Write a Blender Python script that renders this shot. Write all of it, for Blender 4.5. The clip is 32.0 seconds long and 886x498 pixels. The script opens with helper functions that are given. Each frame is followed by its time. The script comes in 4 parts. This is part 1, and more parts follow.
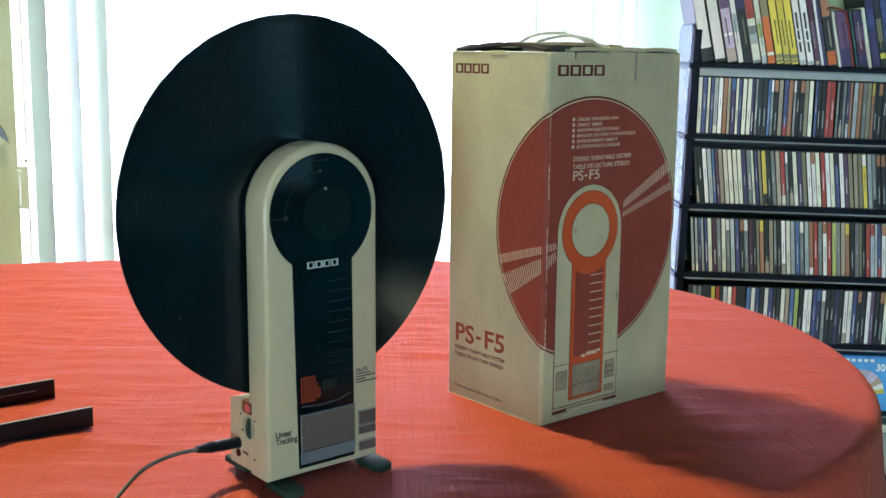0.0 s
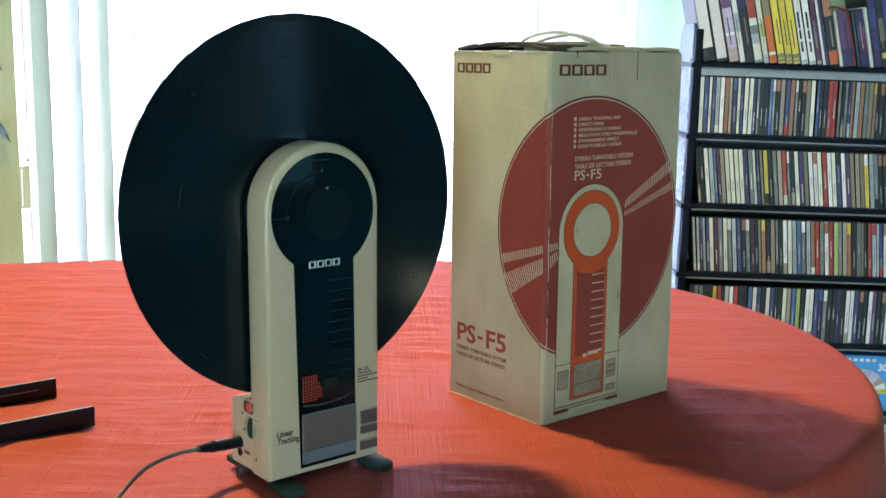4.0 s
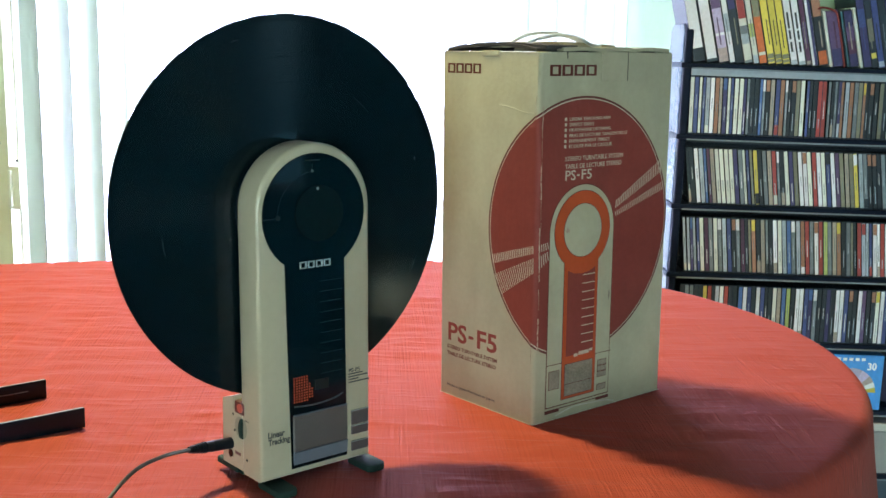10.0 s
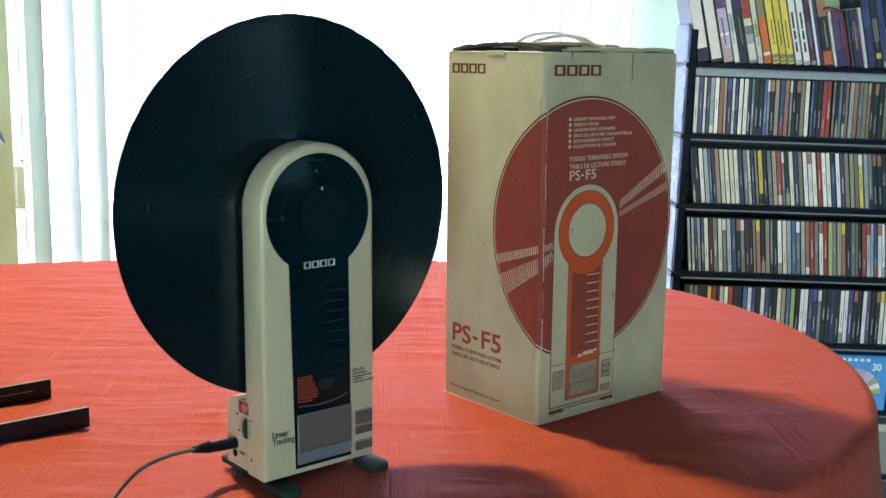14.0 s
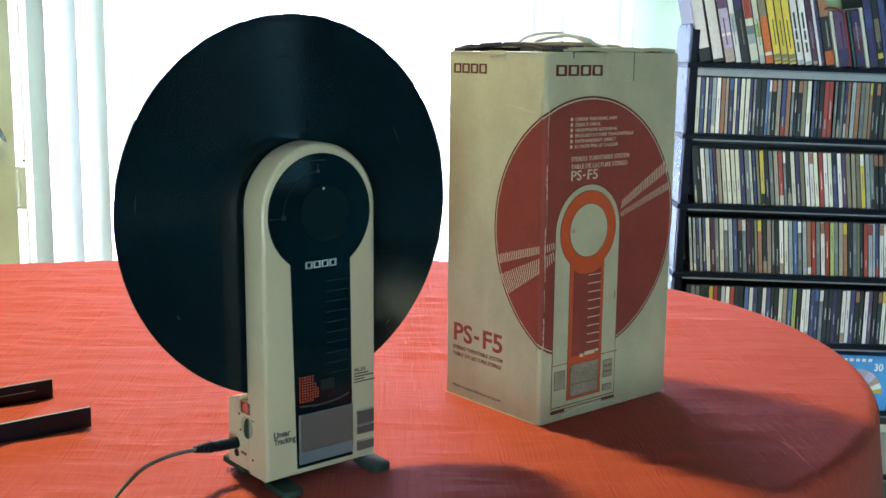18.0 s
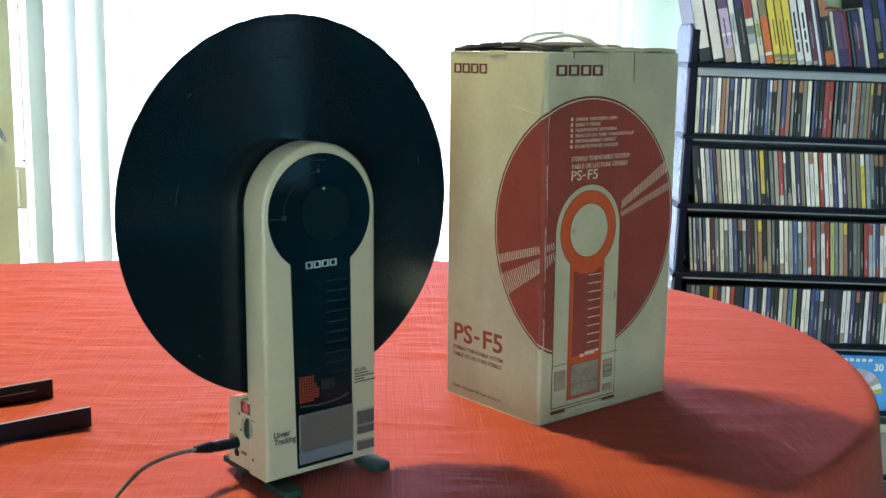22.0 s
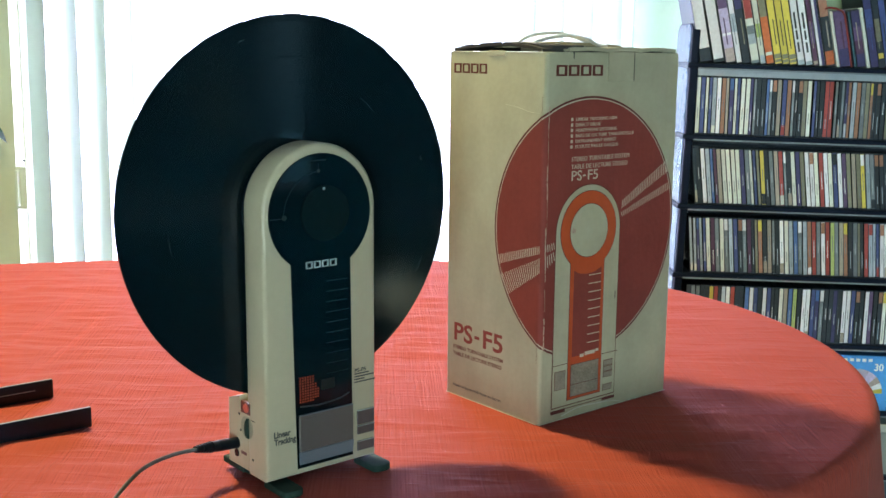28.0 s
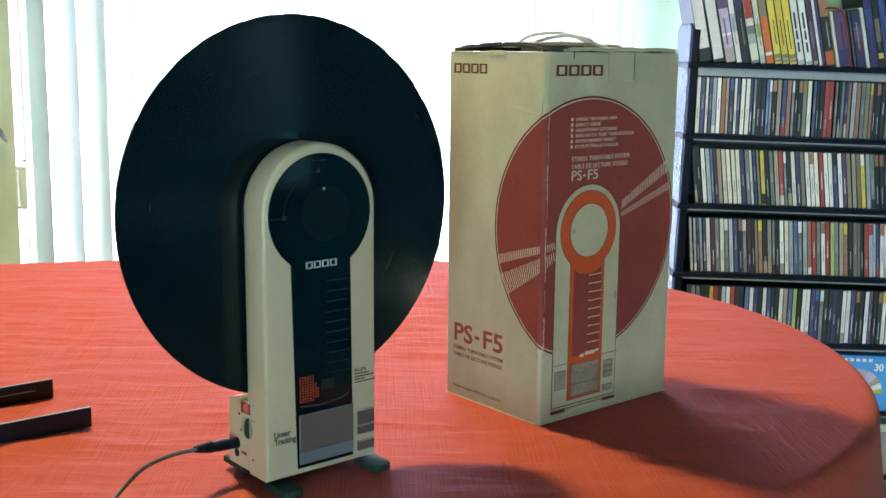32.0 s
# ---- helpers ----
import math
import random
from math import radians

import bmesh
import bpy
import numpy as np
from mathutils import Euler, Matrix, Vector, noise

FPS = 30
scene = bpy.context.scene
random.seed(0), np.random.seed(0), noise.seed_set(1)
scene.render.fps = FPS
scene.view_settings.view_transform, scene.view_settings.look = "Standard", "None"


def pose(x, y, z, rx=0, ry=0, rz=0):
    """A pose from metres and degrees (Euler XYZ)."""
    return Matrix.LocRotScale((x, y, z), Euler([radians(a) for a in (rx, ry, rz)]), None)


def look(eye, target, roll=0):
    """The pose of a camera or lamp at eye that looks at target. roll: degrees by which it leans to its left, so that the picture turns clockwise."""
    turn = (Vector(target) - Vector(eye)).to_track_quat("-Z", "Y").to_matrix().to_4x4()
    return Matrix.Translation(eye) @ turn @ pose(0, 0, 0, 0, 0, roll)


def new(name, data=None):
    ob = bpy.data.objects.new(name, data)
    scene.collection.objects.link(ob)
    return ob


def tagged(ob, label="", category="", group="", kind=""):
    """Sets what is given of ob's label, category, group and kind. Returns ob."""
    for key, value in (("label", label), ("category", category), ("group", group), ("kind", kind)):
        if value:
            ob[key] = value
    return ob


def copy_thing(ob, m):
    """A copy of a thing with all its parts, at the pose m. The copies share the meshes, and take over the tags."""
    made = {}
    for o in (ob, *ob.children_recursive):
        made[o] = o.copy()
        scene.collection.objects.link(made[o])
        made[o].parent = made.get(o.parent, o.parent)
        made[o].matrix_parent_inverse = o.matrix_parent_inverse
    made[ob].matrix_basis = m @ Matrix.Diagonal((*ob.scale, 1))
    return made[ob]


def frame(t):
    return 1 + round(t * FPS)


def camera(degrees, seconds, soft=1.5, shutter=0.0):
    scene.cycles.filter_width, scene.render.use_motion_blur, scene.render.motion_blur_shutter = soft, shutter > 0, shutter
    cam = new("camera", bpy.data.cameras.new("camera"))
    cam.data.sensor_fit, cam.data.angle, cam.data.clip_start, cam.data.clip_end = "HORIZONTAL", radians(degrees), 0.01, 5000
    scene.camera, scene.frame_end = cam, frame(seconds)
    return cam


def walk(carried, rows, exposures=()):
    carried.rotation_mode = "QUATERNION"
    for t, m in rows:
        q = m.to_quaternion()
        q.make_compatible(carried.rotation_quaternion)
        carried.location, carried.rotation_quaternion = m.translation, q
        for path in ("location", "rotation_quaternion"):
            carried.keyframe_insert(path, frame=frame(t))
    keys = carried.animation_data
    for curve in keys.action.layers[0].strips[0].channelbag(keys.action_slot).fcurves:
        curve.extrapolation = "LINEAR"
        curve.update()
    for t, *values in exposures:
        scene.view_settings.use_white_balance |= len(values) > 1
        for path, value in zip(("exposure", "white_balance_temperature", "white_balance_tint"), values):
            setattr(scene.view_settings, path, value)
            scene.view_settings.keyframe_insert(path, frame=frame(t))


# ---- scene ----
EYE = Vector((0.0, 0.0, 1.0927))
LENS = 1934.6            # focal length in picture widths of 1568


def aim(dx, dy):
    """Camera pose for a view shifted right by dx and down by dy (a small pan and tilt)."""
    yaw, tilt = -dx / LENS, 0.1792 - dy / LENS
    way = Vector((math.sin(yaw) * math.cos(tilt), math.cos(yaw) * math.cos(tilt), -math.sin(tilt)))
    return look(EYE, EYE + way, math.degrees(0.0199))


cam = camera(2 * math.degrees(math.atan(784 / LENS)), 32.0, soft=1.55)
PATH = [(0, 3, 0), (0.5, 3.2, -0.5), (1, 4.5, -1.4), (2, 4.5, -1.0), (3, 5.7, -1.0), (3.5, 6.3, -1.4), (4.5, 4.5, 0.5), (5.5, 2.0, 1.9),
        (6, 2.0, 1.0), (6.5, 0.3, 1.5), (6.6, -5, 1.6), (6.75, -12, 1.6), (7, -12.3, 1.5), (7.5, -12.3, 1.3), (8, -12.3, 0.2), (9, -12, 0),
        (9.5, -12, 0), (10, -10.7, 0), (10.5, -9.2, 0), (11, -7.7, 0), (11.5, -7.4, -0.2), (12, -3.8, 0), (12.5, -4.5, 0), (13, -3.2, 0),
        (14, -3, 0), (14.5, -2.9, 0), (15.5, -2.2, 0), (16.5, -1.6, 0), (17, -1.5, 0), (18, -0.3, 0), (19, 0, 0), (32, 0.3, 0)]
walk(cam, [(t, aim(dx, dy)) for t, dx, dy in PATH], exposures=[(0, 0.0), (32, 0.0)])

# ---- light ----
TABLE = 0.75
ROOM = (-1.5, 3.0, -3.6, 3.15, 2.75)      # west, east, south, north, height
world = bpy.data.worlds.new("sky")
world.use_nodes = True
scene.world = world
wn = world.node_tree.nodes
sky = wn.new("ShaderNodeTexSky")
sky.sky_type, sky.sun_disc, sky.sun_elevation, sky.sun_rotation = "NISHITA", False, radians(40), radians(-60)
world.node_tree.links.new(sky.outputs[0], wn["Background"].inputs[0])
wn["Background"].inputs[1].default_value = 0.1


def window_light(name, m, w, h, watts, color):
    lamp = bpy.data.lights.new(name, "AREA")
    lamp.shape, lamp.size, lamp.size_y, lamp.energy, lamp.color = "RECTANGLE", w, h, watts, color
    ob = new(name, lamp)
    ob.matrix_world = m
    return ob


window_light("daylight_north", pose(-0.36, 3.30, 1.05, -90, 0, 0), 1.84, 2.05, 152, (0.94, 0.94, 1.56))
# a warm pendant lamp over the dining table
PENDANT = Vector((-0.53, 1.55, 2.26))
bulb = bpy.data.lights.new("pendant_bulb", "POINT")
bulb.energy, bulb.color, bulb.shadow_soft_size = 168, (1.05, 0.96, 0.45), 0.075
new("pendant_bulb", bulb).location = PENDANT
# added fill from behind the camera; its opening in the south wall is assumed
window_light("fill_south", pose(-0.50, -3.70, 0.72, 90, 0, 0), 1.8, 1.3, 84, (0.73, 1.02, 1.11))
window_light("daylight_east", pose(3.10, -0.27, 1.35, 0, 90, 0), 1.45, 0.22, 1.7, (0.22, 0.66, 1.0))
LOW, WY, WZ = 0.10, 0.27, 0.20           # low opening added for the light that streaks the record's grooves
window_light("groove_sheen_light", pose(3.10, WY, WZ, 0, 90, 0), 0.13, 0.13, 0.7, (0.95, 1.0, 0.68))


# ---- materials ----
def mat(name, color, rough=0.6, metal=0.0, vary=0.12, scale=60.0, bump=0.0, spec=0.5, rand=0.0, **extra):
    """A principled surface with colour variation at two scales and a fine relief."""
    m = bpy.data.materials.new(name)
    m.use_nodes = True
    nt = m.node_tree
    b = nt.nodes["Principled BSDF"]
    b.inputs["Roughness"].default_value, b.inputs["Metallic"].default_value = rough, metal
    b.inputs["Specular IOR Level"].default_value = spec
    co = nt.nodes.new("ShaderNodeTexCoord")
    big, fine = nt.nodes.new("ShaderNodeTexNoise"), nt.nodes.new("ShaderNodeTexNoise")
    big.inputs["Scale"].default_value, fine.inputs["Scale"].default_value = scale * 0.2, scale * 4
    big.inputs["Detail"].default_value, fine.inputs["Detail"].default_value = 4, 3
    for n in (big, fine):
        nt.links.new(co.outputs["Object"], n.inputs["Vector"])
    add = nt.nodes.new("ShaderNodeMath")
    add.operation = "ADD"
    nt.links.new(big.outputs[0], add.inputs[0])
    nt.links.new(fine.outputs[0], add.inputs[1])
    rng = nt.nodes.new("ShaderNodeMapRange")
    rng.inputs[1].default_value, rng.inputs[2].default_value = 0.6, 1.4
    rng.inputs[3].default_value, rng.inputs[4].default_value = 1 - vary, 1 + vary
    nt.links.new(add.outputs[0], rng.inputs[0])
    hsv = nt.nodes.new("ShaderNodeHueSaturation")
    hsv.inputs["Color"].default_value = (*color, 1)
    nt.links.new(rng.outputs[0], hsv.inputs["Value"])
    if rand:
        info, r2 = nt.nodes.new("ShaderNodeObjectInfo"), nt.nodes.new("ShaderNodeMapRange")
        r2.inputs[3].default_value, r2.inputs[4].default_value = 1 - rand, 1 + rand
        mul = nt.nodes.new("ShaderNodeMath")
        mul.operation = "MULTIPLY"
        nt.links.new(info.outputs["Random"], r2.inputs[0])
        nt.links.new(rng.outputs[0], mul.inputs[0])
        nt.links.new(r2.outputs[0], mul.inputs[1])
        nt.links.new(mul.outputs[0], hsv.inputs["Value"])
    nt.links.new(hsv.outputs[0], b.inputs["Base Color"])
    if bump:
        bp = nt.nodes.new("ShaderNodeBump")
        bp.inputs["Strength"].default_value, bp.inputs["Distance"].default_value = bump, 0.002
        nt.links.new(fine.outputs[0], bp.inputs["Height"])
        nt.links.new(bp.outputs[0], b.inputs["Normal"])
    for key, value in extra.items():
        b.inputs[key.replace("_", " ")].default_value = value
    return m


def glow(name, color, strength):
    m = mat(name, color, 0.5)
    b = m.node_tree.nodes["Principled BSDF"]
    b.inputs["Emission Color"].default_value, b.inputs["Emission Strength"].default_value = (*color, 1), strength
    return m


IVORY = mat("ivory_plastic", (0.425, 0.362, 0.245), 0.30, vary=0.04, scale=40)
BLACK = mat("black_plastic", (0.002, 0.006, 0.011), 0.35, vary=0.2, spec=0.25)
SMOKED = mat("smoked_acrylic", (0.001, 0.0065, 0.009), 0.05, vary=0.2, spec=0.22)
KNOB = mat("black_knob", (0.002, 0.0082, 0.009), 0.18, vary=0.2, spec=0.15)
RUBBER = mat("dark_green_rubber", (0.018, 0.040, 0.030), 0.75, vary=0.2, spec=0.2)
SILVER = mat("brushed_silver", (0.13, 0.108, 0.094), 0.45, 0.35, vary=0.06, scale=200)
TAUPE = mat("taupe_button", (0.11, 0.082, 0.076), 0.4, 0.3, vary=0.06)
PRINT_GLINT = mat("pale_grey_print_glint", (0.30, 0.33, 0.31), 0.5)
DARKINK = mat("dark_print", (0.05, 0.05, 0.045), 0.6)
FAINT = mat("faint_print", (0.014, 0.024, 0.026), 0.5, spec=0.12)
SILVER_SHEEN = mat("bluish_silver_sheen", (0.17, 0.185, 0.215), 0.40, 0.35, vary=0.06, scale=200)
REDGLOW = glow("orange_indicator", (0.42, 0.05, 0.015), 0.032)
REDCAP = mat("red_cap", (0.55, 0.10, 0.07), 0.4)
LINING = mat("dark_red_switch", (0.10, 0.02, 0.015), 0.4)
CARTON = mat("cream_cardboard", (0.40, 0.355, 0.235), 0.8, vary=0.06, scale=50, bump=0.10, spec=0.2)


def corrugate(m, rise, stain):
    """Upright flutes that show through the board, and broad handling stains."""
    nt = m.node_tree
    b, co = nt.nodes["Principled BSDF"], nt.nodes["Texture Coordinate"]
    flute, blot = nt.nodes.new("ShaderNodeTexNoise"), nt.nodes.new("ShaderNodeTexNoise")
    for n, stretch, detail in ((flute, (230, 230, 5), 2), (blot, (22, 22, 14), 6)):
        mp = nt.nodes.new("ShaderNodeMapping")
        mp.inputs["Scale"].default_value = stretch
        nt.links.new(co.outputs["Object"], mp.inputs[0])
        nt.links.new(mp.outputs[0], n.inputs["Vector"])
        n.inputs["Scale"].default_value, n.inputs["Detail"].default_value = 1.0, detail
    dent = nt.nodes.new("ShaderNodeBump")
    dent.inputs["Strength"].default_value, dent.inputs["Distance"].default_value = rise, 0.0012
    nt.links.new(flute.outputs[0], dent.inputs["Height"])
    old = b.inputs["Normal"].links[0].from_socket if b.inputs["Normal"].links else None
    if old:
        nt.links.new(old, dent.inputs["Normal"])
    nt.links.new(dent.outputs[0], b.inputs["Normal"])
    tint, hsv = nt.nodes.new("ShaderNodeMapRange"), nt.nodes["Hue/Saturation/Value"]
    tint.inputs[1].default_value, tint.inputs[2].default_value = 0.32, 0.62
    tint.inputs[3].default_value, tint.inputs[4].default_value = 1 - stain, 1 + stain * 0.4
    nt.links.new(blot.outputs[0], tint.inputs[0])
    mul = nt.nodes.new("ShaderNodeMath")
    mul.operation = "MULTIPLY"
    nt.links.new(hsv.inputs["Value"].links[0].from_socket, mul.inputs[0])
    nt.links.new(tint.outputs[0], mul.inputs[1])
    nt.links.new(mul.outputs[0], hsv.inputs["Value"])


corrugate(CARTON, 0.20, 0.10)
KRAFT = mat("brown_cardboard", (0.055, 0.048, 0.045), 0.9, vary=0.2, scale=80, bump=0.3, spec=0.2)
CRIMSON = mat("crimson_ink", (0.215, 0.040, 0.028), 0.7, vary=0.08, scale=50, bump=0.2, spec=0.25)
ORANGE = mat("orange_ink", (0.44, 0.068, 0.017), 0.7, vary=0.07, scale=50, bump=0.2, spec=0.25)
corrugate(CRIMSON, 0.25, 0.08)
DARKRED = mat("dark_red_ink", (0.115, 0.026, 0.018), 0.7, vary=0.08, scale=50, spec=0.25)
PALEINK = mat("pale_print", (0.50, 0.42, 0.31), 0.75, vary=0.1, scale=60, spec=0.25)
BARE = mat("bare_board", (0.50, 0.45, 0.34), 0.85, vary=0.3, scale=120, spec=0.2)
WORN = mat("worn_print", (0.42, 0.29, 0.21), 0.85, vary=0.3, scale=200, spec=0.2)
SCREEN = mat("halftone_grey", (0.25, 0.20, 0.145), 0.75, vary=0.45, scale=180, spec=0.25)
STRAP = mat("white_plastic", (0.75, 0.75, 0.72), 0.4, vary=0.05)
TEAL = mat("teal_for_reflections", (0.025, 0.12, 0.14), 0.8, vary=0.06, scale=15, bump=0.15, spec=0.2)
MINT = mat("pale_mint_paint", (0.42, 0.60, 0.40), 0.8, vary=0.04, scale=15, bump=0.15, spec=0.2)
LOW_BOUNCE = mat("low_bounce_grey_green", (0.28, 0.32, 0.29), 0.8, vary=0.05, scale=15, bump=0.15, spec=0.2)
OLIVE = mat("olive_cream_paint", (0.62, 0.64, 0.42), 0.85, vary=0.04, scale=15, bump=0.15, spec=0.2)
PLASTER = mat("cream_plaster", (0.68, 0.72, 0.56), 0.85, vary=0.04, scale=15, bump=0.15, spec=0.2)
# Unseen ceiling, greyed so that it bounces less light into the shadows.
CEILING = mat("dimmed_ceiling_grey", (0.34, 0.36, 0.34), 0.9, vary=0.03, scale=20, bump=0.2, spec=0.2)
CARPET = mat("beige_carpet", (0.30, 0.25, 0.19), 0.95, vary=0.2, scale=90, bump=0.6, spec=0.1)
VINYLFRAME = mat("white_frame", (0.75, 0.76, 0.74), 0.45, vary=0.04)
RACK = mat("black_lacquer", (0.008, 0.014, 0.032), 0.38, vary=0.2, scale=60, spec=0.11)
SIDE_SHEEN = mat("side_sheen_blue", (0.075, 0.12, 0.17), 0.25, vary=0.08, scale=20)
BACKING = mat("shaded_back_board", (0.10, 0.13, 0.16), 0.5, vary=0.06, scale=20)
LIP_GLINT = mat("lip_glint_grey", (0.22, 0.27, 0.30), 0.35, vary=0.1)
WOOD = mat("dark_wood", (0.10, 0.055, 0.03), 0.45, vary=0.2, scale=30, bump=0.1)
LEAF = mat("green_leaf", (0.035, 0.10, 0.05), 0.45, vary=0.2, scale=60)
POT = mat("terracotta", (0.35, 0.14, 0.08), 0.8, vary=0.12, bump=0.2)
GREYCABLE = mat("grey_cable", (0.032, 0.032, 0.028), 0.35, vary=0.1)


def cloth_material():
    m = mat("red_woven_cloth", (0.360, 0.058, 0.037), 0.80, vary=0.06, scale=30, spec=0.12)
    nt = m.node_tree
    b = nt.nodes["Principled BSDF"]
    b.inputs["Sheen Weight"].default_value, b.inputs["Sheen Roughness"].default_value = 0.05, 0.4
    b.inputs["Sheen Tint"].default_value = (1.0, 0.75, 0.75, 1)
    co = nt.nodes.new("ShaderNodeTexCoord")
    mp = nt.nodes.new("ShaderNodeMapping")
    mp.inputs["Rotation"].default_value = (0, 0, radians(-3))
    nt.links.new(co.outputs["Object"], mp.inputs[0])
    slub = nt.nodes.new("ShaderNodeTexNoise")
    st = nt.nodes.new("ShaderNodeMapping")
    st.inputs["Scale"].default_value = (460, 8, 60)
    nt.links.new(mp.outputs[0], st.inputs[0])
    nt.links.new(st.outputs[0], slub.inputs["Vector"])
    slub.inputs["Scale"].default_value = 1.0
    crease = nt.nodes.new("ShaderNodeTexNoise")
    cm = nt.nodes.new("ShaderNodeMapping")
    cm.inputs["Scale"].default_value, cm.inputs["Rotation"].default_value = (15, 70, 20), (0, 0, radians(-8))
    nt.links.new(co.outputs["Object"], cm.inputs[0])
    nt.links.new(cm.outputs[0], crease.inputs["Vector"])
    crease.inputs["Scale"].default_value, crease.inputs["Detail"].default_value = 1.0, 2
    sparse = nt.nodes.new("ShaderNodeMapRange")
    sparse.inputs[1].default_value, sparse.inputs[2].default_value = 0.50, 0.75
    nt.links.new(crease.outputs[0], sparse.inputs[0])
    big = nt.nodes.new("ShaderNodeBump")
    big.inputs["Strength"].default_value, big.inputs["Distance"].default_value = 0.28, 0.004
    nt.links.new(sparse.outputs[0], big.inputs["Height"])
    bp = nt.nodes.new("ShaderNodeBump")
    bp.inputs["Strength"].default_value, bp.inputs["Distance"].default_value = 0.95, 0.0014
    nt.links.new(big.outputs[0], bp.inputs["Normal"])
    # threads and puckers also vary in colour
    weft = nt.nodes.new("ShaderNodeTexNoise")
    wm = nt.nodes.new("ShaderNodeMapping")
    wm.inputs["Scale"].default_value = (38, 520, 60)
    nt.links.new(mp.outputs[0], wm.inputs[0])
    nt.links.new(wm.outputs[0], weft.inputs["Vector"])
    weft.inputs["Scale"].default_value = 1.0
    total, tone = nt.nodes.new("ShaderNodeMath"), nt.nodes.new("ShaderNodeMapRange")
    total.operation = "MULTIPLY_ADD"
    total.inputs[1].default_value = 0.10
    nt.links.new(weft.outputs[0], total.inputs[0])
    nt.links.new(slub.outputs[0], total.inputs[2])
    last = nt.nodes.new("ShaderNodeMath")
    last.operation = "ADD"
    nt.links.new(total.outputs[0], last.inputs[0])
    yarn = nt.nodes.new("ShaderNodeTexNoise")
    ym = nt.nodes.new("ShaderNodeMapping")
    ym.inputs["Scale"].default_value = (75, 1.3, 10)
    nt.links.new(mp.outputs[0], ym.inputs[0])
    nt.links.new(ym.outputs[0], yarn.inputs["Vector"])
    yarn.inputs["Scale"].default_value = 1.0
    ridge = nt.nodes.new("ShaderNodeMapRange")
    ridge.inputs[1].default_value, ridge.inputs[2].default_value = 0.60, 0.74
    ridge.inputs[3].default_value, ridge.inputs[4].default_value = 0.5, 0.85
    nt.links.new(yarn.outputs[0], ridge.inputs[0])
    nt.links.new(ridge.outputs[0], last.inputs[1])
    s3 = nt.nodes.new("ShaderNodeMath")
    s3.operation = "MULTIPLY_ADD"
    s3.inputs[1].default_value = 1.6
    nt.links.new(ridge.outputs[0], s3.inputs[0])
    nt.links.new(total.outputs[0], s3.inputs[2])
    nt.links.new(s3.outputs[0], bp.inputs["Height"])
    tone.inputs[1].default_value, tone.inputs[2].default_value = 0.75, 1.8
    tone.inputs[3].default_value, tone.inputs[4].default_value = 0.88, 1.12
    nt.links.new(last.outputs[0], tone.inputs[0])
    nt.links.new(tone.outputs[0], nt.nodes["Hue/Saturation/Value"].inputs["Value"])
    nt.links.new(bp.outputs[0], b.inputs["Normal"])
    return m


CLOTH = cloth_material()


def vinyl_material():
    """Black vinyl: grooves turn the highlight into streaks across the radius."""
    m = mat("black_vinyl", (0.001, 0.0055, 0.0075), 0.20, vary=0.1, scale=20, spec=0.19, Coat_Weight=0.17, Coat_Roughness=0.10)
    nt = m.node_tree
    b = nt.nodes["Principled BSDF"]
    b.inputs["Anisotropic"].default_value, b.inputs["Anisotropic Rotation"].default_value = 1.0, 0.25
    t = nt.nodes.new("ShaderNodeTangent")
    t.direction_type, t.axis = "RADIAL", "Y"
    nt.links.new(t.outputs[0], b.inputs["Tangent"])
    return m


VINYL = vinyl_material()
DEADWAX = mat("smooth_vinyl", (0.001, 0.0055, 0.0075), 0.22, vary=0.1, spec=0.135, Coat_Weight=0.48, Coat_Roughness=0.03)
TRACKGAP = mat("dull_vinyl", (0.001, 0.0055, 0.0075), 0.24, vary=0.1, spec=0.17, Coat_Weight=0.17, Coat_Roughness=0.10)
SCUFF = mat("grey_scuff", (0.014, 0.02, 0.024), 0.4)
PAPER = mat("record_label_paper", (0.03, 0.02, 0.02), 0.7, vary=0.1)


def slat_material(name, through_colour):
    m = mat(name, (0.80, 0.82, 0.82), 0.5, vary=0.03, scale=20)
    nt = m.node_tree
    b, out = nt.nodes["Principled BSDF"], nt.nodes["Material Output"]
    tr, mix = nt.nodes.new("ShaderNodeBsdfTranslucent"), nt.nodes.new("ShaderNodeMixShader")
    tr.inputs[0].default_value = (*through_colour, 1)
    mix.inputs[0].default_value = 0.5
    nt.links.new(b.outputs[0], mix.inputs[1])
    nt.links.new(tr.outputs[0], mix.inputs[2])
    nt.links.new(mix.outputs[0], out.inputs[0])
    return m


SLAT = slat_material("translucent_white_slat", (0.58, 0.645, 0.54))
SLAT_SHADING = slat_material("slat_shading_layer", (0.84, 0.90, 0.82))


def glass_material():
    m = bpy.data.materials.new("window_glass")
    m.use_nodes = True
    nt = m.node_tree
    g = nt.nodes["Principled BSDF"]
    g.inputs["Transmission Weight"].default_value, g.inputs["Roughness"].default_value, g.inputs["IOR"].default_value = 1.0, 0.0, 1.02
    return m


GLASS = glass_material()


# ---- building helpers ----
def part(name, bm, material, parent=None, label="", smooth=False):
    """Links a bmesh as one mesh object under a thing or a part."""
    me = bpy.data.meshes.new(name)
    bm.normal_update()
    bm.to_mesh(me)
    bm.free()
    if smooth:
        for poly in me.polygons:
            poly.use_smooth = True
        me.set_sharp_from_angle(angle=radians(35))
    me.materials.append(material)
    ob = new(name, me)
    if parent:
        ob.parent = parent
    return tagged(ob, label)


